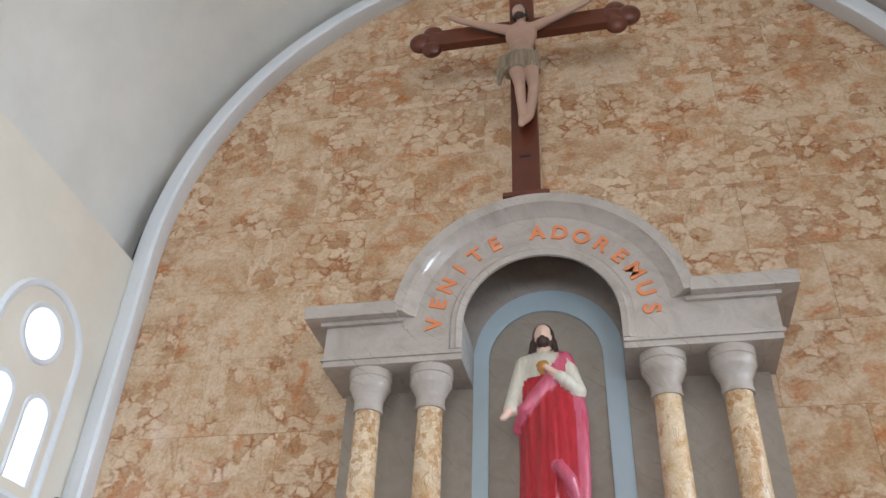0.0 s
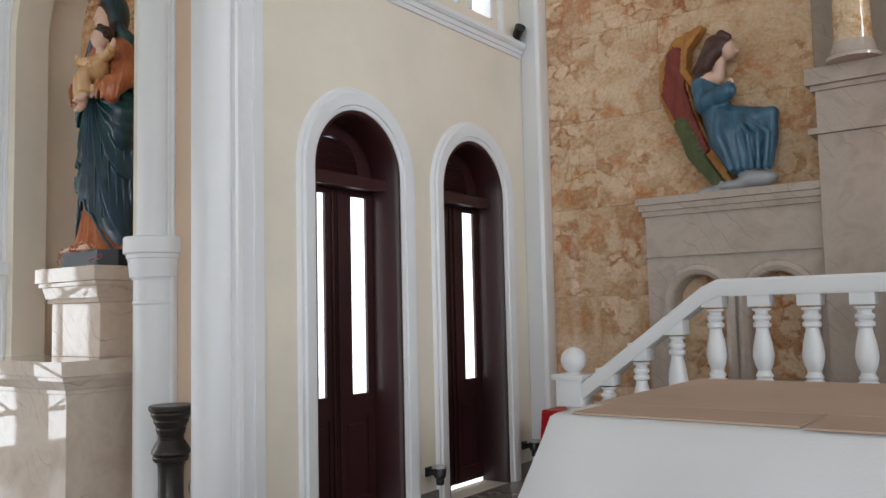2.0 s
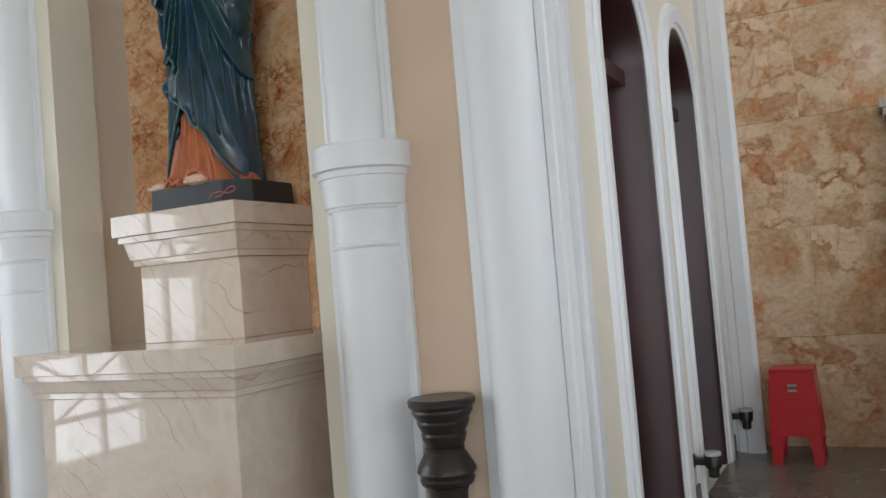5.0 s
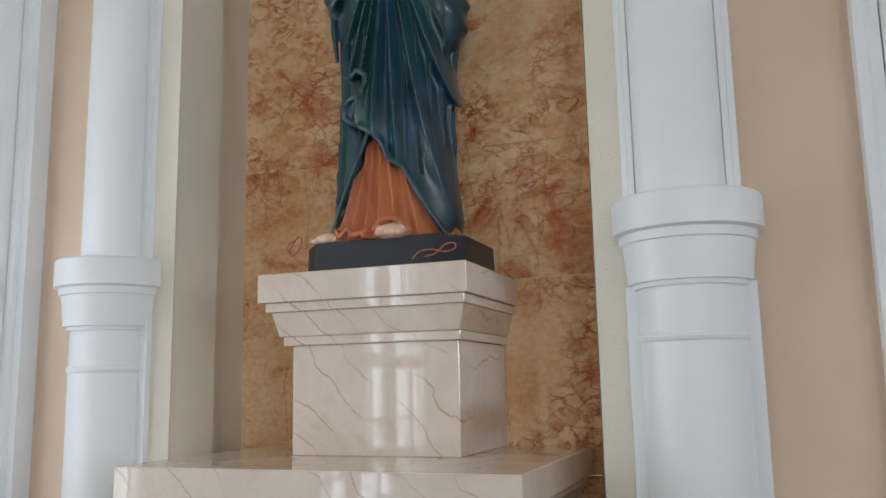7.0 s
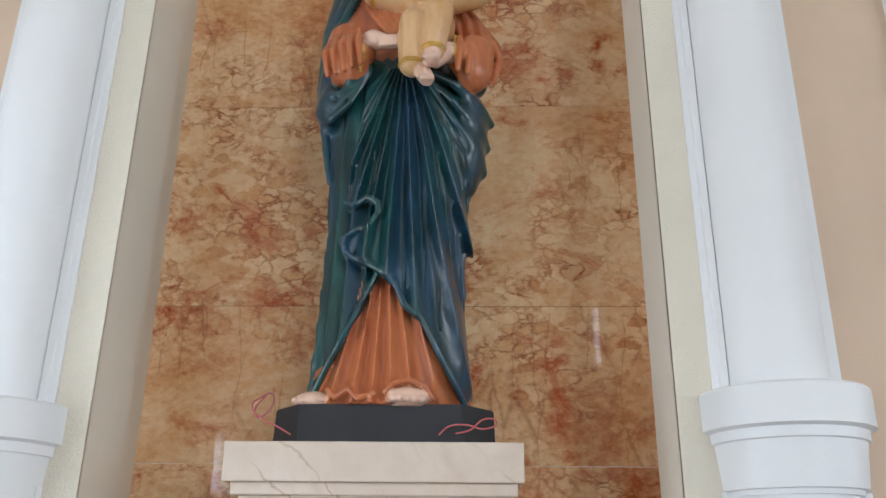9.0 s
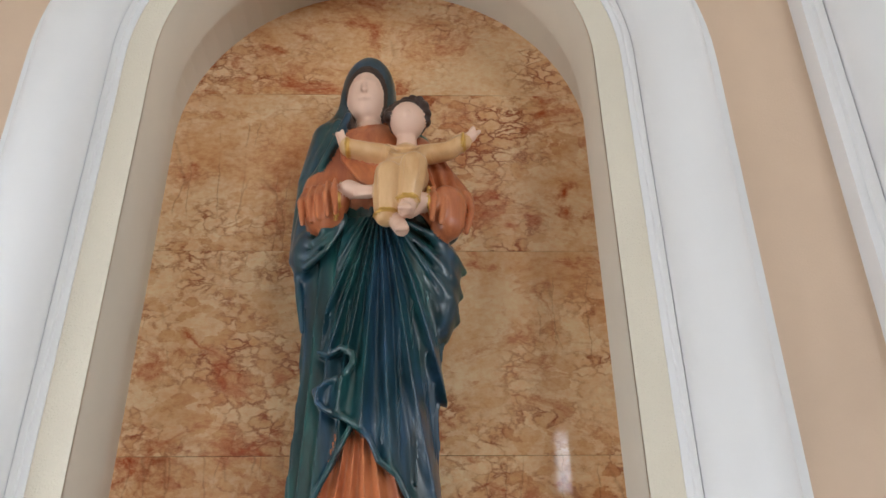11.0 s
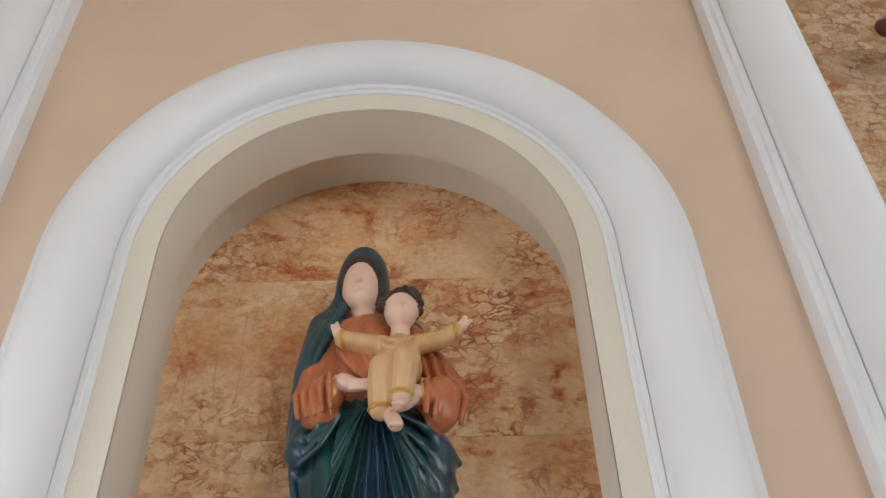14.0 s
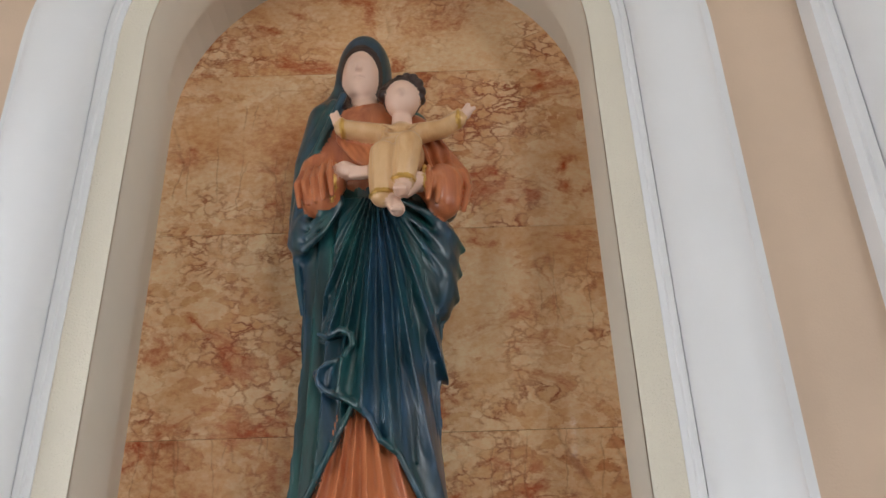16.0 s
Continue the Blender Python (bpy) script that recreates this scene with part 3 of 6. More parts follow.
window_pair(4.33, "window_1")
window_pair(5.705, "window_2")
bm = bmesh.new()
sweep(bm, [(3.56, 0, 0, 1), (6.60, 0, 0, 1)], [(3.84, 0), (3.84, 0.02), (3.875, 0.025), (3.875, 0.04), (3.915, 0.045), (3.915, 0.06), (3.935, 0.08), (3.972, 0.08), (3.972, 0)], lambda a, b, v: Vector((SX + v, a, b)))
structure("window_sill", bm, WHITE, "white stepped string course under the windows", "trim")


def spotlight(y):
    t = thing("spotlight", "small black spotlight on the string course", "spotlight", (SX + 0.05, y, 3.972), "spotlights under the windows")
    part("bracket", boxes((-0.02, 0.02, -0.03, 0.03, 0, 0.02), (-0.01, 0.01, -0.035, -0.028, 0.0, 0.09), (-0.01, 0.01, 0.028, 0.035, 0.0, 0.09)), BLACKM, t)
    bm = bmesh.new()
    lathe(bm, [(0.032, -0.055), (0.042, -0.045), (0.045, 0.03), (0.052, 0.05), (0.052, 0.062), (0.044, 0.06), (0.03, 0.045)], 20, Matrix.Translation((0.01, 0, 0.09)) @ Euler((0.5, 0.9, 0)).to_matrix().to_4x4())
    part("head", bm, BLACKM, t, "", 40)
    return t


for y in (3.66, 5.07, 6.50):
    spotlight(y)


# ---- altarpiece ----
RF = 6.22                                        # face of the frieze
alt = thing("altarpiece", "cream marble altarpiece with paired columns and an inscribed arch", "altarpiece", (RX, BY, 0))
def alt_part(name, bm, mat=None, label="", smooth=None):
    bm.transform(Matrix.Translation((-RX, -BY, 0)))
    return part(name, bm, mat or RETMARBLE, alt, label, smooth)
Y0 = BY - 0.003
for s in (-1, 1):
    xs = lambda a, b: (min(RX + s * a, RX + s * b), max(RX + s * a, RX + s * b))
    alt_part("side_base", boxes((*xs(0.66, 1.79), 6.45, Y0, 0.0, 2.72), bevel=0.004))
    alt_part("base_ledge", boxes((*xs(0.66, 1.845), 6.41, Y0, 2.72, 2.765), bevel=0.004))
    alt_part("base_frieze", boxes((*xs(0.66, 1.79), 6.45, Y0, 2.765, 3.04), bevel=0.004))
    alt_part("base_moulding", boxes((*xs(0.66, 1.82), 6.43, Y0, 3.04, 3.08), bevel=0.004))
    alt_part("base_slab", boxes((*xs(0.66, 1.848), 6.39, Y0, 3.08, 3.205), bevel=0.004))
    alt_part("architrave", boxes((*xs(0.67, 1.90), 6.20, Y0, 5.10, 5.155), bevel=0.004))
    alt_part("fillet", boxes((*xs(0.67, 1.92), 6.18, Y0, 5.155, 5.19), bevel=0.004))
    alt_part("frieze", boxes((*xs(0.67, 1.91), RF, Y0, 5.19, 5.50), bevel=0.004))
    alt_part("bed_moulding", boxes((*xs(1.2, 1.955), 6.175, Y0, 5.50, 5.535), bevel=0.004))
    alt_part("cornice", boxes((*xs(1.24, 2.09), 6.085, Y0, 5.535, 5.665), bevel=0.008))
    alt_part("backing", boxes((*xs(0.67, 1.85), 6.77, Y0, 3.205, 5.10)), GREYMARBLE, "grey-brown polished backing slab")
    for off in (0.968, 1.51):
        cx = RX + s * off
        m = Matrix.Translation((cx, 6.40, 0.0))
        bm = bmesh.new()
        lathe(bm, [(0.125, 3.33), (0.128, 3.36), (0.118, 3.9), (0.108, 4.72), (0.108, 4.735)], 28, m)
        col = alt_part("column", bm, COLMARBLE, "veined tan marble column shaft", 40)
        bm = bmesh.new()
        lathe(bm, [(0.185, 3.205), (0.185, 3.23), (0.165, 3.245), (0.15, 3.29), (0.138, 3.335)], 28, m)
        alt_part("column_base", bm, None, "", 40)
        bm = bmesh.new()
        lathe(bm, [(0.125, 4.73), (0.13, 4.75), (0.125, 4.77), (0.125, 4.84), (0.14, 4.87), (0.165, 4.93), (0.18, 4.95), (0.18, 5.02), (0.19, 5.03), (0.19, 5.10)], 28, m)
        alt_part("capital", bm, None, "", 40)
ZA = 5.42
bm = bmesh.new()
sweep(bm, arch_path(RX, 5.195, ZA, 0.668, 40), [(0, 0), (0, 0.03), (0.05, 0.045), (0.07, 0.03), (0.10, 0.03), (0.12, 0.0), (0.62, 0.0), (0.62, -0.58), (0, -0.58)], on_north(RF - 0.006))
alt_part("arch", bm, None, "", 30)
bm = bmesh.new()
turns = [radians(6.5 + 167 * k / 40) for k in range(41)]
sweep(bm, [(RX + 0.668 * math.cos(a), ZA + 0.668 * math.sin(a), math.cos(a), math.sin(a)) for a in turns], [(0.43, 0.001), (0.46, 0.03), (0.50, 0.06), (0.53, 0.12), (0.622, 0.13), (0.622, 0.001)], on_north(RF - 0.006))
alt_part("arch_moulding", bm, None, "", 30)
bm = bmesh.new()
sweep(bm, arch_path(RX - 0.02, 3.17, 5.35, 0.513, 40), [(0, 0), (0, 0.03), (0.148, 0.03), (0.148, 0)], on_north(6.802))
alt_part("niche_border", bm, SKYBLUE, "pale blue painted arch border", 30)
alt_part("niche_back", boxes((RX - 0.668, RX + 0.668, 6.805, Y0, 3.1, 6.08)), GREYMARBLE, "grey marble niche back")
alt_part("soffit", holed(arch_loop(RX, 3.1, ZA, 0.667), [arch_loop(RX - 0.02, 3.101, 5.35, 0.645)], lambda a, b, v: Vector((a, 6.785 + v, b)), 0.015), SKYBLUE)
# middle block with the tabernacle recess
bm = holed(rect(RX - 0.62, RX + 0.62, 0, 3.01), [arch_loop(RX, 2.05, 2.45, 0.31)], lambda a, b, v: Vector((a, 6.06 + v, b)), 0.3)
box(bm, RX - 0.62, RX + 0.62, 6.36, Y0, 0, 3.01)
alt_part("middle_block", bm)
alt_part("middle_cornice", boxes((RX - 0.64, RX + 0.64, 6.03, Y0, 3.01, 3.05), (RX - 0.67, RX + 0.67, 5.99, Y0, 3.05, 3.173), bevel=0.004))
bm = bmesh.new()
sweep(bm, arch_path(RX, 2.05, 2.45, 0.31), [(0, 0), (0, 0.03), (0.06, 0.05), (0.12, 0.03), (0.12, 0)], on_north(6.06))
alt_part("recess_moulding", bm, None, "", 30)
alt_part("recess_lining", boxes((RX - 0.31, RX + 0.31, 6.345, 6.358, 2.05, 2.78)), SKYBLUE, "pale blue-green recess back")
alt_part("altar_shelf", boxes((RX - 1.17, RX + 1.17, 5.95, 6.05, 1.97, 2.05), bevel=0.004))
alt_part("altar_moulding", boxes((RX - 1.12, RX + 1.12, 5.99, 6.05, 1.93, 1.97), bevel=0.004))
alt_part("altar_front", boxes((RX - 1.05, RX + 1.05, 6.02, 6.055, 0.93, 1.93), bevel=0.004))
for s in (-1, 1):
    xs = lambda a, b: (min(RX + s * a, RX + s * b), max(RX + s * a, RX + s * b))
    alt_part("altar_wing", boxes((*xs(0.623, 1.05), 6.056, 6.445, 0.93, 1.97), (*xs(0.623, 1.17), 6.051, 6.445, 1.971, 2.05), bevel=0.003))
steps = thing("white_steps", "white painted two-step stand under the statue", "stand", (RX, 6.36, 3.173))
part("step_lower", boxes((-0.48, 0.48, -0.30, 0.3, 0, 0.10), bevel=0.004), WHITE, steps)
part("step_upper", boxes((-0.39, 0.39, -0.24, 0.3, 0.10, 0.30), bevel=0.004), WHITE, steps)

# inscription round the arch
ORANGE = paint("orange_paint", (0.78, 0.26, 0.10), 0.5, 0.1)
text = "VENITE ADOREMUS"
sign = thing("inscription", "orange letters reading VENITE ADOREMUS round the arch", "inscription", (RX, RF - 0.012, ZA))
for i, ch in enumerate(text):
    if ch == " ":
        continue
    a = radians(177.5 - 175 * i / (len(text) - 1))
    cu = bpy.data.curves.new("letter", "FONT")
    cu.body, cu.size, cu.extrude, cu.align_x, cu.align_y, cu.offset = ch, 0.20, 0.006, "CENTER", "CENTER", 0.006
    cu.materials.append(ORANGE)
    ob = new("letter", cu)
    ob.parent = sign
    ob.matrix_local = Matrix.Translation((0.92 * math.cos(a), 0, 0.92 * math.sin(a))) @ Matrix.Rotation(math.pi / 2 - a, 4, "Y") @ Matrix.Rotation(math.pi / 2, 4, "X")

# shelf for the angel
sh = thing("angel_shelf", "cream marble side altar with two blind arches", "side altar", (-3.62, BY, 0))
def sh_part(name, bm, mat=None, label="", smooth=None):
    bm.transform(Matrix.Translation((3.62, -BY, 0)))
    return part(name, bm, mat or RETMARBLE, sh, label, smooth)
X0, X1 = -4.28, -2.899
sh_part("slab", boxes((X0 - 0.06, X1, 6.47, Y0, 2.33, 2.39), bevel=0.004))
sh_part("slab_moulding", boxes((X0 - 0.04, X1, 6.49, Y0, 2.28, 2.33), bevel=0.004))
sh_part("bed_moulding", boxes((X0 - 0.02, X1, 6.51, Y0, 2.235, 2.28), bevel=0.004))
sh_part("frieze", boxes((X0, X1, 6.53, Y0, 1.93, 2.235), bevel=0.003))
sh_part("string", boxes((X0 - 0.02, X1, 6.51, Y0, 1.895, 1.93), bevel=0.003))
bm = holed(rect(X0, X1, 0.0, 1.895), [arch_loop(-3.86, 0.6, 1.53, 0.21), arch_loop(-3.25, 0.6, 1.53, 0.21)], lambda a, b, v: Vector((a, 6.54 + v, b)), 0.20)
sh_part("arcade", bm)
for c in (-3.86, -3.25):
    bm = bmesh.new()
    sweep(bm, arch_path(c, 0.93, 1.53, 0.21), [(0, 0), (0.01, 0.03), (0.045, 0.05), (0.08, 0.03), (0.09, 0)], on_north(6.54))
    sh_part("arch_moulding", bm, None, "", 30)
    sh_part("recess_back", boxes((c - 0.22, c + 0.22, 6.742, Y0, 0.55, 1.76)), WALLMARBLE, "tan marble recess")

# ---- balustrade and stair ----
RY = 4.92
rail = thing("balustrade", "white painted balustrade with turned balusters along the chancel stair", "balustrade", (-4.143, RY, 0))
def rail_part(name, bm, mat=None, smooth=None, label=""):
    bm.transform(Matrix.Translation((4.143, -RY, 0)))
    return part(name, bm, mat or WHITE, rail, label, smooth)
BAL = [(0.055, 0.0), (0.055, 0.02), (0.04, 0.03), (0.05, 0.045), (0.04, 0.06), (0.035, 0.075), (0.05, 0.11), (0.06, 0.16), (0.052, 0.23), (0.036, 0.30), (0.034, 0.315), (0.05, 0.325), (0.05, 0.345), (0.036, 0.355), (0.05, 0.37), (0.05, 0.385), (0.036, 0.395), (0.036, 0.41), (0.052, 0.42), (0.052, 0.43)]
def baluster(x, z, top):
    bm = boxes((x - 0.062, x + 0.062, RY - 0.062, RY + 0.062, z, z + 0.11), (x - 0.062, x + 0.062, RY - 0.062, RY + 0.062, z + 0.55, top), bevel=0.004)
    lathe(bm, [(r, z + 0.11 + h) for r, h in BAL], 20, Matrix.Translation((x, RY, 0)))
    return rail_part("baluster", bm, None, 30)
TREADS = [(-4.02, 0.45), (-3.79, 0.61), (-3.555, 0.77), (-3.32, 0.93)]
for k, x in enumerate((-3.90, -3.672, -3.437)):
    baluster(x, TREADS[k][1], TREADS[k][1] + 0.66)
n = 0
while -3.195 + 0.268 * n < 1.8:
    baluster(-3.195 + 0.268 * n, 0.93, 0.93 + 0.66)
    n += 1
bm = bmesh.new()
railsec = [(-0.055, -0.075), (-0.055, 0.075), (-0.03, 0.085), (0.03, 0.085), (0.045, 0.075), (0.045, -0.075), (0.03, -0.085), (-0.03, -0.085)]
def handrail(pts):
    bm = bmesh.new()
    rings = [[bm.verts.new((x, RY + v, z + u)) for u, v in railsec] for x, z in pts]
    for a, b in zip(rings, rings[1:]):
        for i in range(len(railsec)):
            j = (i + 1) % len(railsec)
            bm.faces.new((a[i], a[j], b[j], b[i]))
    bm.faces.new(rings[0])
    bm.faces.new(rings[-1][::-1])
    return bm
rail_part("handrail", handrail([(-4.143, 0.90), (-3.25, 1.555), (-3.15, 1.60), (1.3, 1.60)]), None, 30)
bm = boxes((-4.223, -4.063, RY - 0.08, RY + 0.08, 0.25, 0.33), (-4.233, -4.053, RY - 0.09, RY + 0.09, 0.86, 1.03), (-4.253, -4.033, RY - 0.11, RY + 0.11, 1.03, 1.065), bevel=0.005)
lathe(bm, [(r, z + 0.07) for r, z in [(0.07, 0.26), (0.05, 0.28), (0.06, 0.30), (0.045, 0.32), (0.05, 0.36), (0.075, 0.43), (0.072, 0.50), (0.05, 0.60), (0.045, 0.63), (0.06, 0.645), (0.06, 0.67), (0.045, 0.68), (0.06, 0.70), (0.06, 0.72), (0.05, 0.74), (0.06, 0.80)]], 24, Matrix.Translation((-4.143, RY, 0)))
newel = rail_part("newel_post", bm, None, 30)
bm = bmesh.new()
bmesh.ops.create_uvsphere(bm, u_segments=24, v_segments=14, radius=0.085, matrix=Matrix.Translation((-4.143, RY, 1.155)))
lathe(bm, [(0.06, 1.065), (0.04, 1.075), (0.04, 1.09)], 20, Matrix.Translation((-4.143, RY, 0)))
rail_part("ball_finial", bm, None, 40)

structure("platform", boxes((-4.30, 2.2, 4.05, BY - 0.01, 0.0, 0.25), bevel=0.006), PLATM, "beige marble platform under the chancel stair", "platform")
st = tagged(thing("stair", "", ""), "speckled grey granite steps up to the altarpiece", "stair", "", "structure")
for k, (x, z) in enumerate(TREADS):
    part("step", boxes((x, 1.6, RY - 0.16, Y0 - 0.3, 0.25 if k == 0 else TREADS[k - 1][1], z), bevel=0.005), STEPM, st)

# ---- figures: one mesh each, shaped from blended rounded volumes ----
BOUNDS = {}


def capsules(*pts):
    """A chain of tapered rounded limbs: (x, y, z, radius)."""
    a = np.array(pts, float)
    def d(P):
        best = None
        for p, q in zip(a, a[1:]):
            v = q[:3] - p[:3]
            t = np.clip(((P - p[:3]) @ v) / max(v @ v, 1e-9), 0, 1)
            e = np.sqrt((((P - p[:3]) - t[..., None] * v) ** 2).sum(-1)) - (p[3] + (q[3] - p[3]) * t)
            best = e if best is None else np.minimum(best, e)
        return best
    BOUNDS[d] = ((a[:, :3] - a[:, 3:]).min(0), (a[:, :3] + a[:, 3:]).max(0))
    return d


def egg(c, r, rot=0.0):
    c, r = np.array(c, float), np.array(r, float)
    ca, sa = math.cos(rot), math.sin(rot)
    def d(P):
        q = P - c
        x, z = q[..., 0] * ca + q[..., 2] * sa, -q[..., 0] * sa + q[..., 2] * ca
        k = np.sqrt((x / r[0]) ** 2 + (q[..., 1] / r[1]) ** 2 + (z / r[2]) ** 2)
        return (k - 1) * r.min()
    reach = np.array([max(r[0], r[2]), r[1], max(r[0], r[2])]) if rot else r
    BOUNDS[d] = (c - reach, c + reach)
    return d


def robe(rows, folds, cx=0.0, cy=0.0):
    """A gown: rows of (z, half width, half depth, shift x, shift y) upward; folds: (count, depth, slant, phase)."""
    R = np.array(rows, float)
    def d(P):
        z = P[..., 2]
        w, e = np.interp(z, R[:, 0], R[:, 1]), np.interp(z, R[:, 0], R[:, 2])
        x, y = P[..., 0] - cx - np.interp(z, R[:, 0], R[:, 3]), P[..., 1] - cy - np.interp(z, R[:, 0], R[:, 4])
        th = np.arctan2(y / e, x / w)
        rip = 0.0
        for n, amp, slant, ph in folds:
            s = np.cos(0.5 * (n * th + slant * z + ph + 0.8 * np.sin(3 * th + 2.3 * z)))
            rip = rip + amp * (2 * np.sqrt(s * s + 0.03) - 1.4)
        k = np.sqrt((x / w) ** 2 + (y / e) ** 2)
        f = np.clip((R[-1, 0] - z) / (R[-1, 0] - R[0, 0]), 0, 1) ** 0.4
        return np.maximum(np.maximum((k - 1) * np.minimum(w, e) - rip * f, R[0, 0] - z), z - R[-1, 0])
    return d


def less(a, b):
    return lambda P: np.maximum(a(P), -b(P))


def sculpt(name, prims, lo, hi, step, mats, label, category, place):
    """prims: (distance, material, blend)."""
    n = [int((h - l) / step) + 2 for l, h in zip(lo, hi)]
    ax = [l + step * np.arange(k) for l, k in zip(lo, n)]
    V, M = np.full(n, 9.0), np.zeros(n, int)
    best = np.full(n, 9.0)
    for dist, mat, k in prims:
        lo_b, hi_b = BOUNDS.get(dist, (lo, hi))
        margin = 1.5 * k + 3 * step
        cutout = tuple(slice(max(0, int((p - margin - l) / step)), max(0, min(c, int((q + margin - l) / step) + 2))) for p, q, l, c in zip(lo_b, hi_b, lo, n))
        if not all(c.stop > c.start for c in cutout):
            continue
        P = np.stack(np.meshgrid(*[a[c] for a, c in zip(ax, cutout)], indexing="ij"), -1)
        e, v, b = dist(P), V[cutout], best[cutout]
        h = np.clip(0.5 + 0.5 * (v - e) / k, 0, 1)
        V[cutout] = v * (1 - h) + e * h - k * h * (1 - h)
        M[cutout] = np.where(e < b, mat, M[cutout])
        best[cutout] = np.minimum(b, e)
    V[0], V[-1], V[:, 0], V[:, -1], V[:, :, 0], V[:, :, -1] = 1, 1, 1, 1, 1, 1
    S = V < 0
    c = [(i, j, k) for i in (0, 1) for j in (0, 1) for k in (0, 1)]
    cut = lambda A, o: A[o[0]:A.shape[0] - 1 + o[0], o[1]:A.shape[1] - 1 + o[1], o[2]:A.shape[2] - 1 + o[2]]
    acc, cnt = np.zeros((*[k - 1 for k in n], 3)), np.zeros([k - 1 for k in n])
    for p in c:
        for axis in range(3):
            if p[axis]:
                continue
            q = tuple(1 if a == axis else p[a] for a in range(3))
            A, B = cut(V, p), cut(V, q)
            x = (A < 0) != (B < 0)
            t = np.where(x, A / np.where(A == B, 1, A - B), 0)
            for a in range(3):
                acc[..., a] += np.where(x, p[a] + (t if a == axis else 0), 0)
            cnt += x
    live = cnt > 0
    idx = np.full(live.shape, -1)
    idx[live] = np.arange(live.sum())
    cell = np.argwhere(live)
    verts = np.array(lo) + step * (cell + acc[live] / cnt[live][:, None])
    vm = M[live.nonzero()]
    faces = []
    for axis in range(3):
        s0 = [slice(1, -1)] * 3
        s0[axis] = slice(0, -1)
        s1 = list(s0)
        s1[axis] = slice(1, None)
        A, B = S[tuple(s0)], S[tuple(s1)]
        for flip in (False, True):
            e = np.argwhere(A & ~B if not flip else ~A & B)
            e = e + [0 if a == axis else 1 for a in range(3)]
            u, w = [a for a in range(3) if a != axis]
            if axis == 1:
                u, w = w, u
            quad = []
            for du, dw in ((1, 1), (0, 1), (0, 0), (1, 0)):
                o = e.copy()
                o[:, u] -= du
                o[:, w] -= dw
                quad.append(idx[o[:, 0], o[:, 1], o[:, 2]])
            faces.append(np.stack(quad if not flip else quad[::-1], 1))
    faces = np.concatenate(faces)
    faces = faces[(faces >= 0).all(1)]
    me = bpy.data.meshes.new(name)
    me.from_pydata(verts.tolist(), [], faces.tolist())
    for m in mats:
        me.materials.append(m)
    me.polygons.foreach_set("material_index", vm[faces[:, 0]].astype(np.int32))
    me.polygons.foreach_set("use_smooth", np.ones(len(faces), bool))
    me.update()
    ob = new(name, me)
    ob.location = place
    return tagged(ob, label, category)


def robe_paint(name, colour, shade, rough=0.32, scale=5.0):
    """Glazed paint of a plaster figure, with brushed streaks along the folds."""
    m, nt, b = material(name)
    vec = coords(nt, False, (3.0, 3.0, 0.6))
    f, _ = noise_tex(nt, vec, scale, 5, 0.6, 0.8)
    nt.links.new(ramp(nt, f, [(0.3, shade), (0.62, colour)]), b.inputs["Base Color"])
    g, _ = noise_tex(nt, vec, 60, 3, 0.5)
    bump(nt, b, g, 0.06, 0.002)
    b.inputs["Roughness"].default_value = rough
    b.inputs["Coat Weight"].default_value = 0.15
    b.inputs["Coat Roughness"].default_value = 0.2
    return m


def cloak_paint(name):
    """Dark teal glaze, dry-brushed with blue and green along the folds."""
    m, nt, b = material(name)
    vec = coords(nt, False, (3.0, 3.0, 0.5))
    f, _ = noise_tex(nt, vec, 6.0, 5, 0.6, 0.6)
    g, _ = noise_tex(nt, vec, 2.2, 3, 0.5, 0.4)
    tint = ramp(nt, g, [(0.38, (0.014, 0.10, 0.094)), (0.5, (0.010, 0.066, 0.082)), (0.62, (0.026, 0.078, 0.145))])
    nt.links.new(mix(nt, ramp(nt, f, [(0.32, (0, 0, 0)), (0.62, (1, 1, 1))]), (0.003, 0.024, 0.032), tint), b.inputs["Base Color"])
    fine, _ = noise_tex(nt, vec, 60, 3, 0.5)
    bump(nt, b, fine, 0.06, 0.002)
    b.inputs["Roughness"].default_value = 0.28
    b.inputs["Coat Weight"].default_value = 0.3
    b.inputs["Coat Roughness"].default_value = 0.2
    return m


TEAL = cloak_paint("teal_cloak_paint")
RUST = robe_paint("rust_robe_paint", (0.58, 0.195, 0.078), (0.36, 0.088, 0.034), 0.28)
GOLD = robe_paint("ochre_robe_paint", (0.72, 0.46, 0.24), (0.60, 0.33, 0.14))
FLESH = paint("flesh_plaster_paint", (0.80, 0.54, 0.42), 0.38, 0.05, 60, 0.06)
HAIR = paint("dark_brown_plaster_paint", (0.045, 0.022, 0.016), 0.4, 0.5, 45, 0.3, 0.006)
CRIMSON = robe_paint("crimson_robe_paint", (0.50, 0.018, 0.03), (0.30, 0.008, 0.014), 0.28)
ROSE = robe_paint("rose_robe_paint", (0.62, 0.13, 0.20), (0.48, 0.05, 0.09), 0.3)
IVORY = robe_paint("ivory_robe_paint", (0.72, 0.66, 0.55), (0.60, 0.53, 0.42), 0.4)
BLUE = robe_paint("blue_gown_paint", (0.055, 0.16, 0.25), (0.02, 0.065, 0.11), 0.4)
WINGRED = robe_paint("red_wing_paint", (0.26, 0.035, 0.022), (0.15, 0.018, 0.012), 0.45)
WINGGREEN = robe_paint("green_wing_paint", (0.09, 0.11, 0.03), (0.05, 0.07, 0.02), 0.45)
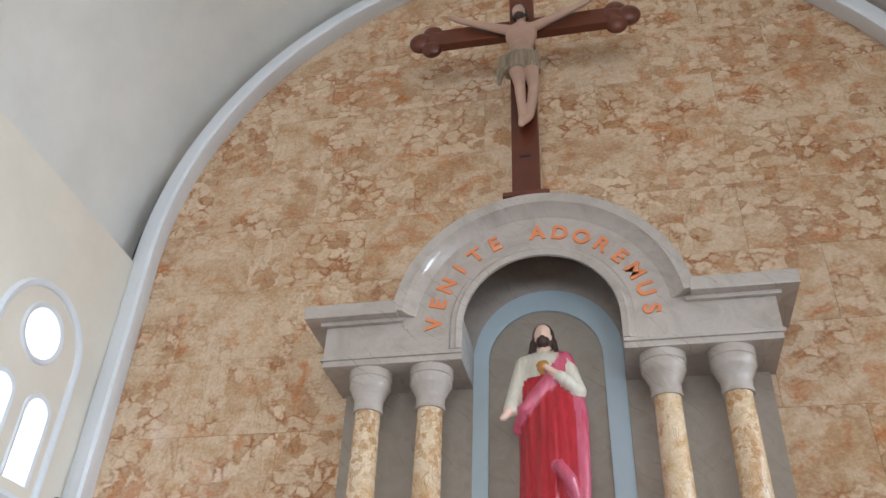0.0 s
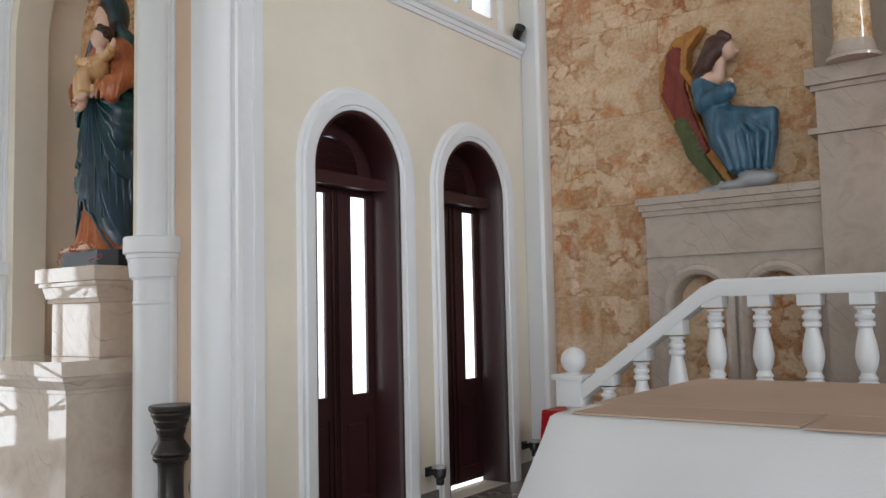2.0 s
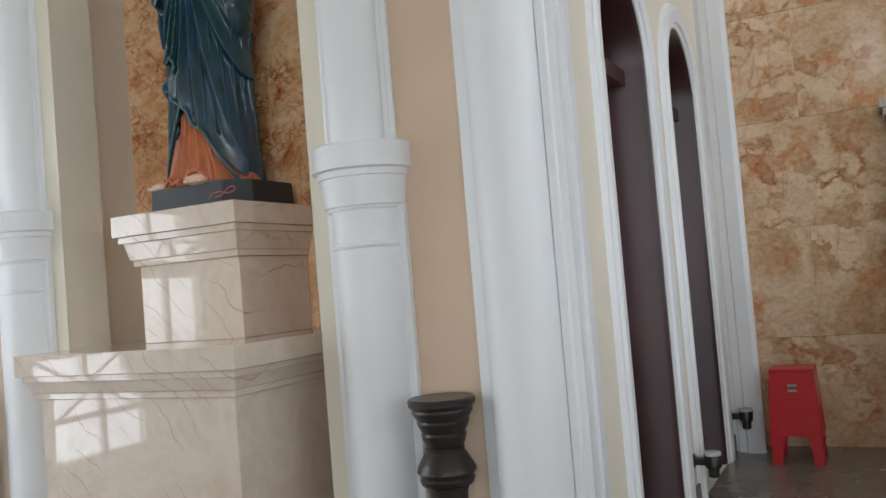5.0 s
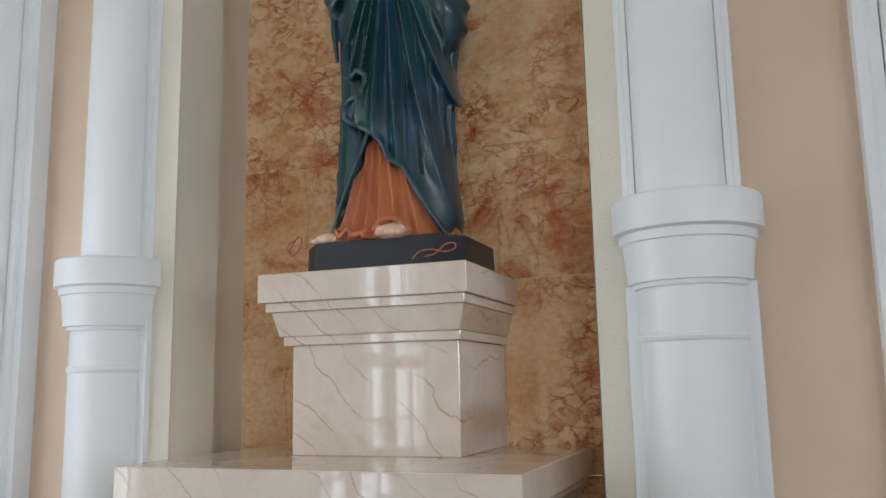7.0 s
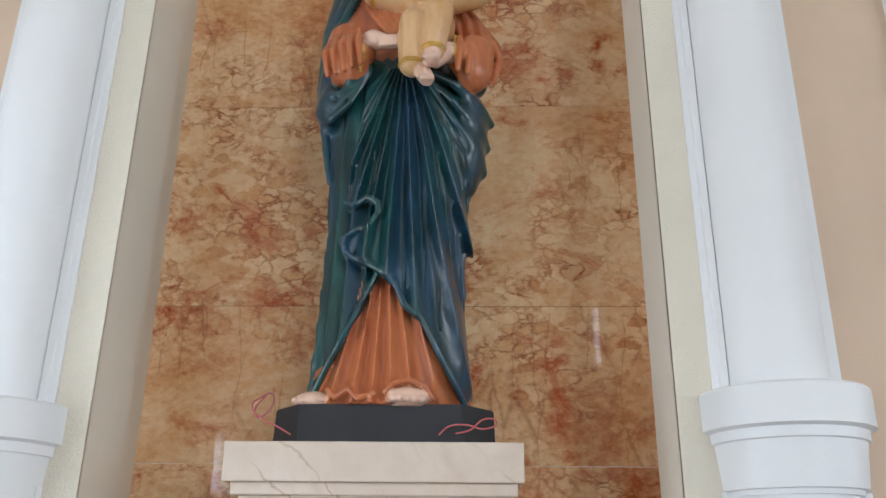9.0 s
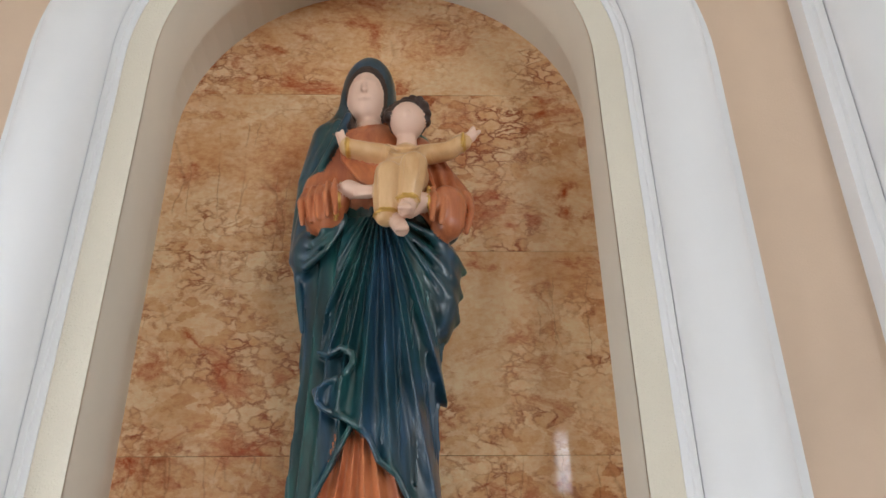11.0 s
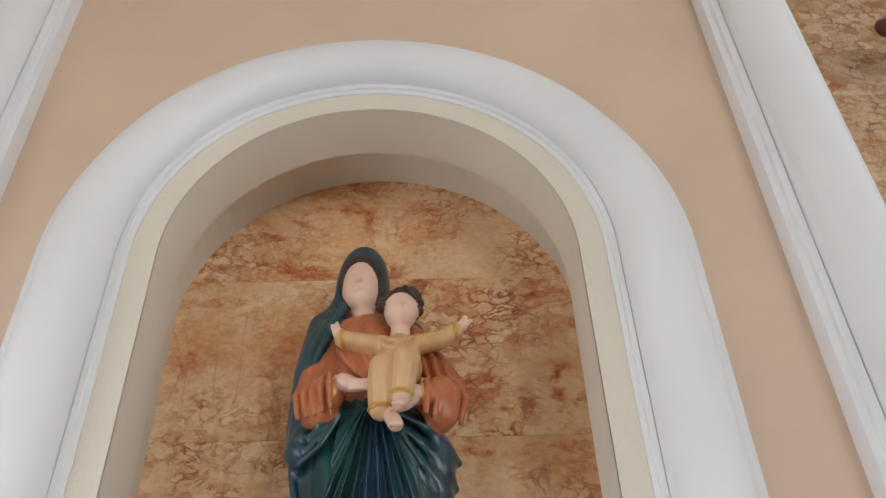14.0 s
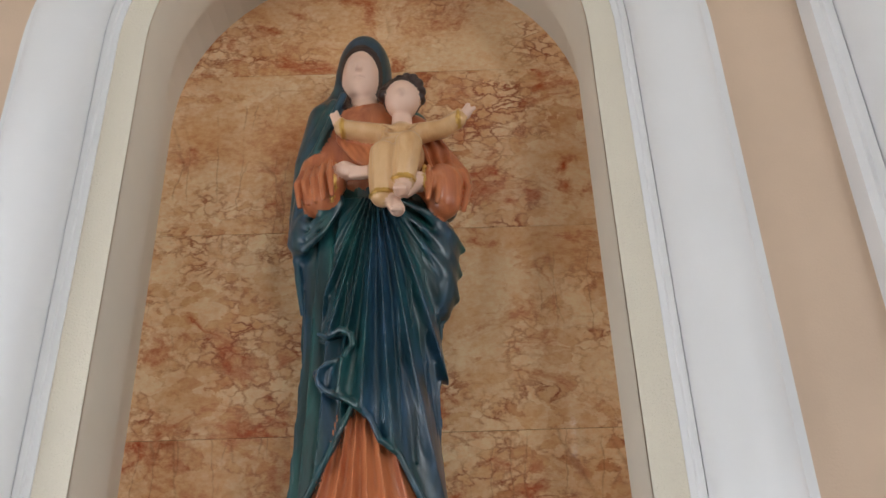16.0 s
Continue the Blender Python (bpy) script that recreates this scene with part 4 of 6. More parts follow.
WINGGOLD = robe_paint("gold_wing_paint", (0.52, 0.24, 0.04), (0.36, 0.12, 0.02), 0.4)
CLOUD = paint("grey_cloud_paint", (0.42, 0.45, 0.47), 0.5, 0.3, 30)
GILT = paint("gilt_paint", (0.62, 0.36, 0.09), 0.3, 0.1, 60, 0.15, 0.002, 0.0, 0.5)
PALEFLESH = paint("worn_flesh_paint", (0.52, 0.32, 0.23), 0.4, 0.1, 40, 0.2)
LINEN = robe_paint("brown_linen_paint", (0.34, 0.26, 0.17), (0.18, 0.12, 0.075), 0.45)
AUBURN = paint("auburn_plaster_paint", (0.085, 0.034, 0.026), 0.45, 0.5, 40, 0.3, 0.006)


def wedge(x0, z0, left, right):
    """The opening of a cloak: everything in front and below two slanted edges."""
    def d(P):
        x, z = P[..., 0] - x0, P[..., 2]
        edge = z0 - np.where(x < 0, -x * left, x * right) + 0.02 * np.sin(18 * x)
        return np.maximum((z - edge) * 0.45, P[..., 1] + 0.03)
    return d


def drape(rows, relief):
    """A smooth gown with a relief of its own: rows as for robe, relief(x, y, z) in metres outward."""
    R = np.array(rows, float)
    def d(P):
        x, y, z = P[..., 0], P[..., 1], P[..., 2]
        w, e, sx, sy = [np.interp(z, R[:, 0], R[:, k]) for k in (1, 2, 3, 4)]
        k = np.sqrt(((x - sx) / w) ** 2 + ((y - sy) / e) ** 2)
        return np.maximum(np.maximum((k - 1) * np.minimum(w, e) - relief(x, y, z), R[0, 0] - z), z - R[-1, 0])
    return d


def crest(u, sharp=1.6):
    """Sharp ridges with wide hollows between them, from 0 to 1, one for each half turn of u."""
    return (1 - np.abs(np.sin(u))) ** sharp


def fan(x, z, x0, z0):
    return np.arctan2(x - x0, np.maximum(z0 - z, 0.02))


def cut_to(shape, corners, back):
    """Keeps the part of a shape in front of back and inside an outline of (x, z) corners."""
    C = np.array(corners, float)
    def d(P):
        X, Z = P[:, 0, :, 0], P[:, 0, :, 2]
        near, inside = np.full(X.shape, 9.0), np.zeros(X.shape, bool)
        for (ax, az), (bx, bz) in zip(C, np.roll(C, -1, 0)):
            t = np.clip(((X - ax) * (bx - ax) + (Z - az) * (bz - az)) / ((bx - ax) ** 2 + (bz - az) ** 2), 0, 1)
            near = np.minimum(near, np.hypot(X - ax - t * (bx - ax), Z - az - t * (bz - az)))
            if az != bz:
                inside ^= ((az > Z) != (bz > Z)) & (X < (bx - ax) * (Z - az) / (bz - az) + ax)
        edge = np.where(inside, -near, near)[:, None, :]
        return np.maximum(np.maximum(shape(P), edge), P[..., 1] - back)
    return d


def madonna(place):
    body = [(0.0, 0.255, 0.235, -0.015, 0.025), (0.2, 0.238, 0.22, -0.012, 0.015), (0.42, 0.23, 0.20, -0.006, 0.01), (0.66, 0.225, 0.187, 0.0, 0.005), (0.87, 0.243, 0.182, 0.008, 0.01), (1.03, 0.268, 0.178, 0.012, 0.015), (1.13, 0.278, 0.175, 0.004, 0.02), (1.3, 0.24, 0.145, -0.003, 0.03)]

    def long_folds(x, y, z):
        th = np.arctan2(y - 0.01, x)
        fade = np.clip((1.3 - z) / 0.5, 0.15, 1)
        u = 11.5 * th + 0.9 * np.sin(2.1 * th + 1.7 * z) + 0.5 * z
        return fade * (0.042 * crest(u, 1.0) - 0.022)

    def fan_folds(x, y, z):
        a = fan(x, z, 0.02, 1.33)
        u = 27 * (a + 0.035 * np.sin(7 * a + 0.6) + 0.02 * np.sin(2.7 * z))
        amp = np.interp(z, [0.0, 0.3, 0.7, 1.0, 1.3], [0.022, 0.036, 0.046, 0.040, 0.016])
        swell = 0.022 * np.exp(-((x + 0.08) ** 2 + (z - 0.60) ** 2) / 0.011) + 0.014 * np.exp(-((x + 0.02) ** 2 + (z - 0.46) ** 2) / 0.006)
        amp = amp * np.clip((0.50 - np.abs(a)) / 0.16, 0.12, 1)
        return 0.015 + amp * (crest(u, 0.9) - 0.36) + swell

    def gown_folds(x, y, z):
        a = fan(x, z, -0.02, 0.75)
        return np.interp(z, [0, 0.1, 0.45, 0.9], [0.036, 0.030, 0.022, 0.0]) * (crest(31 * a + 0.9 * np.sin(9 * a) + 1.1, 0.9) - 0.36) + 0.012 * np.clip(0.07 - z, 0, 1) / 0.07

    under = drape(body, long_folds)
    apron = cut_to(drape(body, fan_folds), [(-0.10, 1.24), (-0.125, 1.0), (-0.155, 0.80), (-0.165, 0.692), (-0.125, 0.668), (-0.082, 0.688), (-0.045, 0.668), (-0.038, 0.635), (-0.07, 0.588), (-0.125, 0.578), (-0.168, 0.556), (-0.158, 0.515), (-0.125, 0.483), (-0.08, 0.462), (-0.035, 0.432), (0.02, 0.385), (0.05, 0.315), (0.107, 0.273), (0.162, 0.164), (0.206, 0.084), (0.255, 0.0), (0.5, 0.0), (0.5, 1.24)], 0.06)
    gown = drape([(0.0, 0.262, 0.225, -0.02, -0.005), (0.08, 0.232, 0.205, -0.01, -0.005), (0.3, 0.19, 0.175, 0.01, 0.0), (0.9, 0.16, 0.14, 0.0, 0.0)], gown_folds)
    H = -0.036
    prims = [
        (gown, 1, 0.004),
        (less(under, wedge(-0.035, 0.44, 1.75, 0.9)), 0, 0.004),
        (apron, 0, 0.004),
        (egg((-0.01, 0.0, 1.44), (0.20, 0.135, 0.32)), 1, 0.03),
        (capsules((-0.15, 0.0, 1.64, 0.075), (0.15, 0.01, 1.62, 0.08)), 1, 0.04),
        # cloak over the shoulder and down the side
        (capsules((-0.12, 0.06, 1.86, 0.04), (-0.19, 0.03, 1.70, 0.085), (-0.245, -0.03, 1.45, 0.06), (-0.262, -0.05, 1.2, 0.045), (-0.25, -0.03, 1.06, 0.035)), 0, 0.03),
        (capsules((-0.12, -0.07, 1.76, 0.016), (-0.17, -0.09, 1.60, 0.016), (-0.225, -0.10, 1.45, 0.014), (-0.265, -0.10, 1.32, 0.014), (-0.278, -0.08, 1.15, 0.016)), 0, 0.014),
        (capsules((-0.16, -0.05, 1.74, 0.014), (-0.225, -0.07, 1.56, 0.014), (-0.285, -0.06, 1.36, 0.012), (-0.298, -0.05, 1.12, 0.012)), 0, 0.014),
        (capsules((0.04, 0.07, 1.84, 0.04), (0.15, 0.08, 1.70, 0.07), (0.27, 0.07, 1.3, 0.06)), 0, 0.03),
        # swags under the forearm
        *[(capsules((-0.285 + 0.016 * q, -0.04 - 0.02 * q, 1.20, 0.014), (-0.288 + 0.02 * q, -0.075 - 0.02 * q, 1.085 + 0.03 * q, 0.017), (-0.235 + 0.014 * q, -0.125 - 0.012 * q, 1.035 + 0.042 * q, 0.015), (-0.165, -0.165, 1.08 + 0.038 * q, 0.011), (-0.095, -0.175, 1.19 + 0.014 * q, 0.006)), 0, 0.012) for q in range(3)],
        (capsules((-0.27, -0.06, 1.02, 0.014), (-0.255, -0.08, 0.93, 0.014), (-0.235, -0.09, 0.80, 0.008)), 0, 0.02),
        # pulled folds over the other hip, ending in points
        *[(capsules((0.09 + 0.012 * q, -0.168, 1.225 - 0.035 * q, 0.006), (0.19 + 0.006 * q, -0.165 + 0.006 * q, 1.165 - 0.075 * q, 0.012), (0.28 - 0.004 * q, -0.095, 1.10 - 0.085 * q, 0.016), (0.338 - 0.016 * q, -0.01, 1.075 - 0.10 * q, 0.013)), 0, 0.014) for q in range(3)],
        (egg((0.25, -0.03, 1.07), (0.075, 0.10, 0.11)), 0, 0.03),
        (egg((0.255, -0.025, 0.95), (0.06, 0.10, 0.15)), 0, 0.03),
        # rolled edge of the turned-over hem
        (capsules((-0.163, -0.168, 0.692, 0.007), (-0.125, -0.188, 0.672, 0.010), (-0.082, -0.212, 0.692, 0.011), (-0.046, -0.218, 0.668, 0.012), (-0.042, -0.216, 0.635, 0.012), (-0.074, -0.206, 0.592, 0.011), (-0.125, -0.19, 0.580, 0.010), (-0.166, -0.168, 0.556, 0.008)), 0, 0.012),
        (capsules((-0.166, -0.168, 0.552, 0.008), (-0.155, -0.176, 0.515, 0.009), (-0.125, -0.19, 0.486, 0.010), (-0.08, -0.203, 0.465, 0.011), (-0.035, -0.214, 0.436, 0.011), (0.02, -0.212, 0.388, 0.010)), 0, 0.012),
        (capsules((0.02, -0.212, 0.388, 0.010), (0.05, -0.212, 0.318, 0.011), (0.107, -0.198, 0.276, 0.011), (0.162, -0.175, 0.167, 0.011), (0.206, -0.15, 0.087, 0.011), (0.245, -0.11, 0.012, 0.011)), 0, 0.008),
        (capsules((-0.045, -0.195, 0.425, 0.009), (-0.117, -0.182, 0.275, 0.010), (-0.185, -0.155, 0.15, 0.011), (-0.255, -0.11, 0.018, 0.011)), 0, 0.008),
        # feet and the gown's turned hem
        (egg((-0.225, -0.165, 0.018), (0.06, 0.065, 0.03)), 4, 0.004), (egg((0.068, -0.215, 0.02), (0.062, 0.055, 0.034)), 4, 0.004),
        *[(egg((0.028 + 0.022 * q, -0.268 + 0.006 * abs(q - 1), 0.012), (0.012, 0.018, 0.012)), 4, 0.006) for q in range(5)],
        *[(egg((-0.272 + 0.02 * q, -0.225 + 0.004 * q, 0.010), (0.011, 0.017, 0.011)), 4, 0.006) for q in range(4)],
        (capsules((0.0, -0.24, 0.035, 0.008), (0.03, -0.248, 0.062, 0.009), (0.075, -0.25, 0.072, 0.009), (0.12, -0.24, 0.055, 0.009), (0.145, -0.225, 0.02, 0.009)), 1, 0.012),
        (capsules((-0.18, -0.205, 0.05, 0.008), (-0.15, -0.225, 0.02, 0.010), (-0.11, -0.24, 0.045, 0.009), (-0.08, -0.245, 0.015, 0.010), (-0.03, -0.245, 0.03, 0.009)), 1, 0.012),
        # arms and sleeves
        (capsules((-0.16, 0.0, 1.60, 0.065), (-0.19, -0.07, 1.34, 0.06), (-0.13, -0.18, 1.28, 0.05)), 1, 0.02),
        (capsules((-0.205, -0.07, 1.40, 0.06), (-0.20, -0.125, 1.285, 0.07), (-0.185, -0.14, 1.225, 0.062)), 1, 0.03),
        (capsules((-0.155, -0.175, 1.31, 0.045), (-0.155, -0.175, 1.215, 0.046)), 1, 0.03),
        (capsules((-0.14, -0.18, 1.30, 0.03), (-0.085, -0.215, 1.31, 0.036), (-0.01, -0.245, 1.275, 0.02), (0.035, -0.25, 1.275, 0.011)), 4, 0.008),
        (capsules((-0.075, -0.23, 1.3, 0.014), (0.0, -0.26, 1.29, 0.010)), 4, 0.008),
        (capsules((0.17, 0.02, 1.60, 0.08), (0.30, -0.03, 1.36, 0.085), (0.27, -0.14, 1.25, 0.07), (0.21, -0.19, 1.26, 0.05)), 1, 0.02),
        (capsules((0.27, -0.15, 1.30, 0.06), (0.275, -0.15, 1.20, 0.06)), 1, 0.03),
        *[(capsules((0.35 - 0.032 * i, -0.10 - 0.03 * i, 1.37 - 0.014 * i, 0.009), (0.368 - 0.036 * i, -0.137 - 0.026 * i, 1.27, 0.014), (0.345 - 0.032 * i, -0.145 - 0.023 * i, 1.17, 0.010)), 1, 0.006) for i in range(5)],
        *[(capsules((-0.255 + 0.03 * i, -0.135 - 0.026 * i, 1.36 - 0.006 * i, 0.008), (-0.266 + 0.033 * i, -0.172 - 0.02 * i, 1.28, 0.013), (-0.252 + 0.032 * i, -0.168 - 0.02 * i, 1.19, 0.009)), 1, 0.006) for i in range(5)],
        (capsules((0.22, -0.2, 1.26, 0.035), (0.18, -0.225, 1.25, 0.036), (0.14, -0.23, 1.2, 0.02)), 4, 0.008),
        *[(capsules((-0.135 + 0.03 * i, -0.095 - 0.006 * i, 1.62 - 0.01 * i, 0.007), (-0.12 + 0.034 * i, -0.135, 1.50 - 0.012 * i, 0.013), (-0.05 + 0.022 * i, -0.158, 1.39, 0.010), (0.02 + 0.012 * i, -0.16, 1.33, 0.006)), 1, 0.012) for i in range(5)],
        *[(capsules((0.15 + 0.04 * i, -0.085, 1.62 - 0.02 * i, 0.007), (0.20 + 0.045 * i, -0.09 + 0.005 * i, 1.48, 0.012), (0.235 + 0.035 * i, -0.12, 1.36, 0.008)), 1, 0.012) for i in range(3)],
        (capsules((-0.11, -0.055, 1.665, 0.009), (-0.045, -0.085, 1.645, 0.009), (0.05, -0.075, 1.66, 0.009)), 1, 0.006),
        (egg((-0.245, -0.06, 1.11), (0.055, 0.075, 0.10)), 0, 0.02),
        # neck, head, hair and veil
        (capsules((-0.03, 0.0, 1.70, 0.08), (-0.045, 0.01, 1.76, 0.052), (-0.05, 0.02, 1.84, 0.05)), 4, 0.01),
        (egg((-0.05, 0.075, 2.0 + H), (0.118, 0.125, 0.212)), 0, 0.02),
        (egg((-0.052, 0.035, 1.972 + H), (0.095, 0.1, 0.168)), 5, 0.006),
        (capsules((-0.125, 0.03, 1.9 + H, 0.022), (-0.125, 0.0, 1.79, 0.024), (-0.10, -0.05, 1.70, 0.018)), 5, 0.01),
        (capsules((0.03, 0.03, 1.9 + H, 0.022), (0.04, 0.0, 1.78, 0.024)), 5, 0.01),
        (egg((-0.055, 0.0, 1.94 + H), (0.077, 0.083, 0.13)), 4, 0.004),
        (egg((-0.055, -0.025, 1.85 + H), (0.042, 0.045, 0.04)), 4, 0.02),
        (capsules((-0.058, -0.075, 1.965 + H, 0.008), (-0.058, -0.093, 1.92 + H, 0.013)), 4, 0.012),
        (capsules((-0.10, -0.063, 1.972 + H, 0.007), (-0.058, -0.077, 1.978 + H, 0.006), (-0.016, -0.063, 1.972 + H, 0.007)), 4, 0.015),
        (capsules((-0.075, -0.073, 1.885 + H, 0.006), (-0.058, -0.079, 1.884 + H, 0.009), (-0.041, -0.073, 1.885 + H, 0.006)), 4, 0.006),
        (capsules((-0.135, 0.05, 2.0 + H, 0.028), (-0.145, 0.02, 1.86, 0.028), (-0.165, -0.03, 1.72, 0.03)), 0, 0.02),
        # child
        (capsules((0.112, -0.175, 1.385, 0.088), (0.118, -0.155, 1.47, 0.076)), 3, 0.02),
        (egg((0.112, -0.20, 1.385), (0.092, 0.075, 0.06)), 3, 0.02),
        *[(capsules((0.048 + 0.006 * q, -0.215, 1.515 - 0.035 * q, 0.004), (0.085, -0.240 - 0.006 * q, 1.478 - 0.036 * q, 0.007), (0.14, -0.240 - 0.006 * q, 1.476 - 0.036 * q, 0.007), (0.184 - 0.006 * q, -0.212, 1.51 - 0.035 * q, 0.004)), 3, 0.008) for q in range(3)],
        (capsules((0.05, -0.15, 1.51, 0.042), (-0.04, -0.17, 1.515, 0.037), (-0.1, -0.185, 1.52, 0.034)), 3, 0.02),
        (capsules((0.185, -0.15, 1.51, 0.042), (0.28, -0.17, 1.515, 0.037), (0.335, -0.185, 1.545, 0.034)), 3, 0.02),
        (capsules((-0.095, -0.187, 1.525, 0.022), (-0.12, -0.19, 1.545, 0.022), (-0.142, -0.195, 1.575, 0.010)), 4, 0.008),
        (capsules((-0.12, -0.19, 1.545, 0.014), (-0.125, -0.2, 1.585, 0.008)), 4, 0.006),
        (capsules((0.34, -0.187, 1.55, 0.022), (0.368, -0.19, 1.57, 0.022), (0.378, -0.195, 1.605, 0.010)), 4, 0.008),
        (capsules((0.368, -0.19, 1.57, 0.014), (0.402, -0.195, 1.59, 0.008)), 4, 0.006),
        (capsules((0.085, -0.18, 1.36, 0.058), (0.062, -0.275, 1.335, 0.052), (0.056, -0.272, 1.25, 0.05), (0.058, -0.262, 1.175, 0.046)), 3, 0.006),
        (capsules((0.145, -0.18, 1.37, 0.058), (0.152, -0.295, 1.365, 0.050), (0.142, -0.29, 1.29, 0.047), (0.13, -0.28, 1.225, 0.042)), 3, 0.006),
        *[(capsules((0.03 + 0.02 * q, -0.318, 1.33 - 0.01 * q, 0.004), (0.034 + 0.018 * q, -0.316, 1.25, 0.007), (0.036 + 0.02 * q, -0.302, 1.18, 0.005)), 3, 0.01) for q in range(3)],
        *[(capsules((0.128 + 0.02 * q, -0.338, 1.36, 0.004), (0.124 + 0.018 * q, -0.332, 1.29, 0.006), (0.116 + 0.016 * q, -0.318, 1.23, 0.005)), 3, 0.01) for q in range(3)],
        (capsules(*[(0.058 + 0.047 * math.cos(a), -0.262 + 0.047 * math.sin(a), 1.165, 0.005) for a in [math.pi * (1 + k / 8) for k in range(9)]]), 2, 0.003),
        (capsules(*[(0.13 + 0.043 * math.cos(a), -0.28 + 0.043 * math.sin(a), 1.215, 0.005) for a in [math.pi * (1 + k / 8) for k in range(9)]]), 2, 0.003),
        (capsules((0.085, -0.262, 1.16, 0.027), (0.104, -0.285, 1.115, 0.028), (0.112, -0.315, 1.085, 0.027)), 4, 0.006),
        (capsules((0.13, -0.285, 1.20, 0.028), (0.128, -0.305, 1.168, 0.029), (0.124, -0.338, 1.15, 0.024)), 4, 0.006),
        *[(egg((0.094 + 0.012 * q, -0.338, 1.072), (0.008, 0.012, 0.009)), 4, 0.004) for q in range(4)],
        *[(egg((0.106 + 0.012 * q, -0.358, 1.142), (0.008, 0.012, 0.009)), 4, 0.004) for q in range(4)],
        # gilt edges of cuffs and sleeves
        (capsules(*[(-0.102, -0.185 + 0.036 * math.cos(a), 1.52 + 0.036 * math.sin(a), 0.006) for a in [math.pi * k / 6 for k in range(13)]]), 2, 0.003),
        (capsules(*[(0.338, -0.186 + 0.036 * math.cos(a), 1.546 + 0.036 * math.sin(a), 0.006) for a in [math.pi * k / 6 for k in range(13)]]), 2, 0.003),
        (capsules((-0.118, -0.212, 1.345, 0.005), (-0.122, -0.226, 1.27, 0.005), (-0.126, -0.214, 1.18, 0.005)), 2, 0.003),
        (capsules((0.205, -0.228, 1.315, 0.006), (0.20, -0.25, 1.25, 0.006), (0.215, -0.225, 1.18, 0.006)), 2, 0.003),
        # fingers under the child
        *[(capsules((-0.055, -0.25, 1.298 - 0.011 * q, 0.010), (-0.01, -0.266, 1.286 - 0.009 * q, 0.0085), (0.04, -0.268, 1.292 - 0.012 * q, 0.006)), 4, 0.003) for q in range(4)],
        *[(capsules((0.175, -0.25, 1.27 - 0.016 * q, 0.010), (0.14, -0.262, 1.235 - 0.014 * q, 0.008)), 4, 0.003) for q in range(3)],
        (capsules((0.12, -0.14, 1.53, 0.042), (0.122, -0.14, 1.6, 0.038)), 4, 0.01),
        (egg((0.123, -0.12, 1.705), (0.08, 0.085, 0.08)), 5, 0.008),
        *[(egg((0.123 + 0.074 * math.cos(a), -0.15 - 0.02 * math.sin(2 * a), 1.70 + 0.07 * math.sin(a)), (0.022, 0.03, 0.02)), 5, 0.006) for a in (-0.3, 0.1, 0.5, 0.9, 1.3, 1.7, 2.1, 2.5, 2.9, 3.35)],
        (egg((0.123, -0.152, 1.668), (0.067, 0.07, 0.082)), 4, 0.004),
        (egg((0.123, -0.22, 1.657), (0.011, 0.014, 0.013)), 4, 0.012),
    ]
    return sculpt("statue", prims, (-0.42, -0.385, -0.01), (0.45, 0.29, 2.27), 0.005, [TEAL, RUST, GILT, GOLD, FLESH, HAIR], "painted statue of a woman in a teal cloak holding a child", "statue", place)


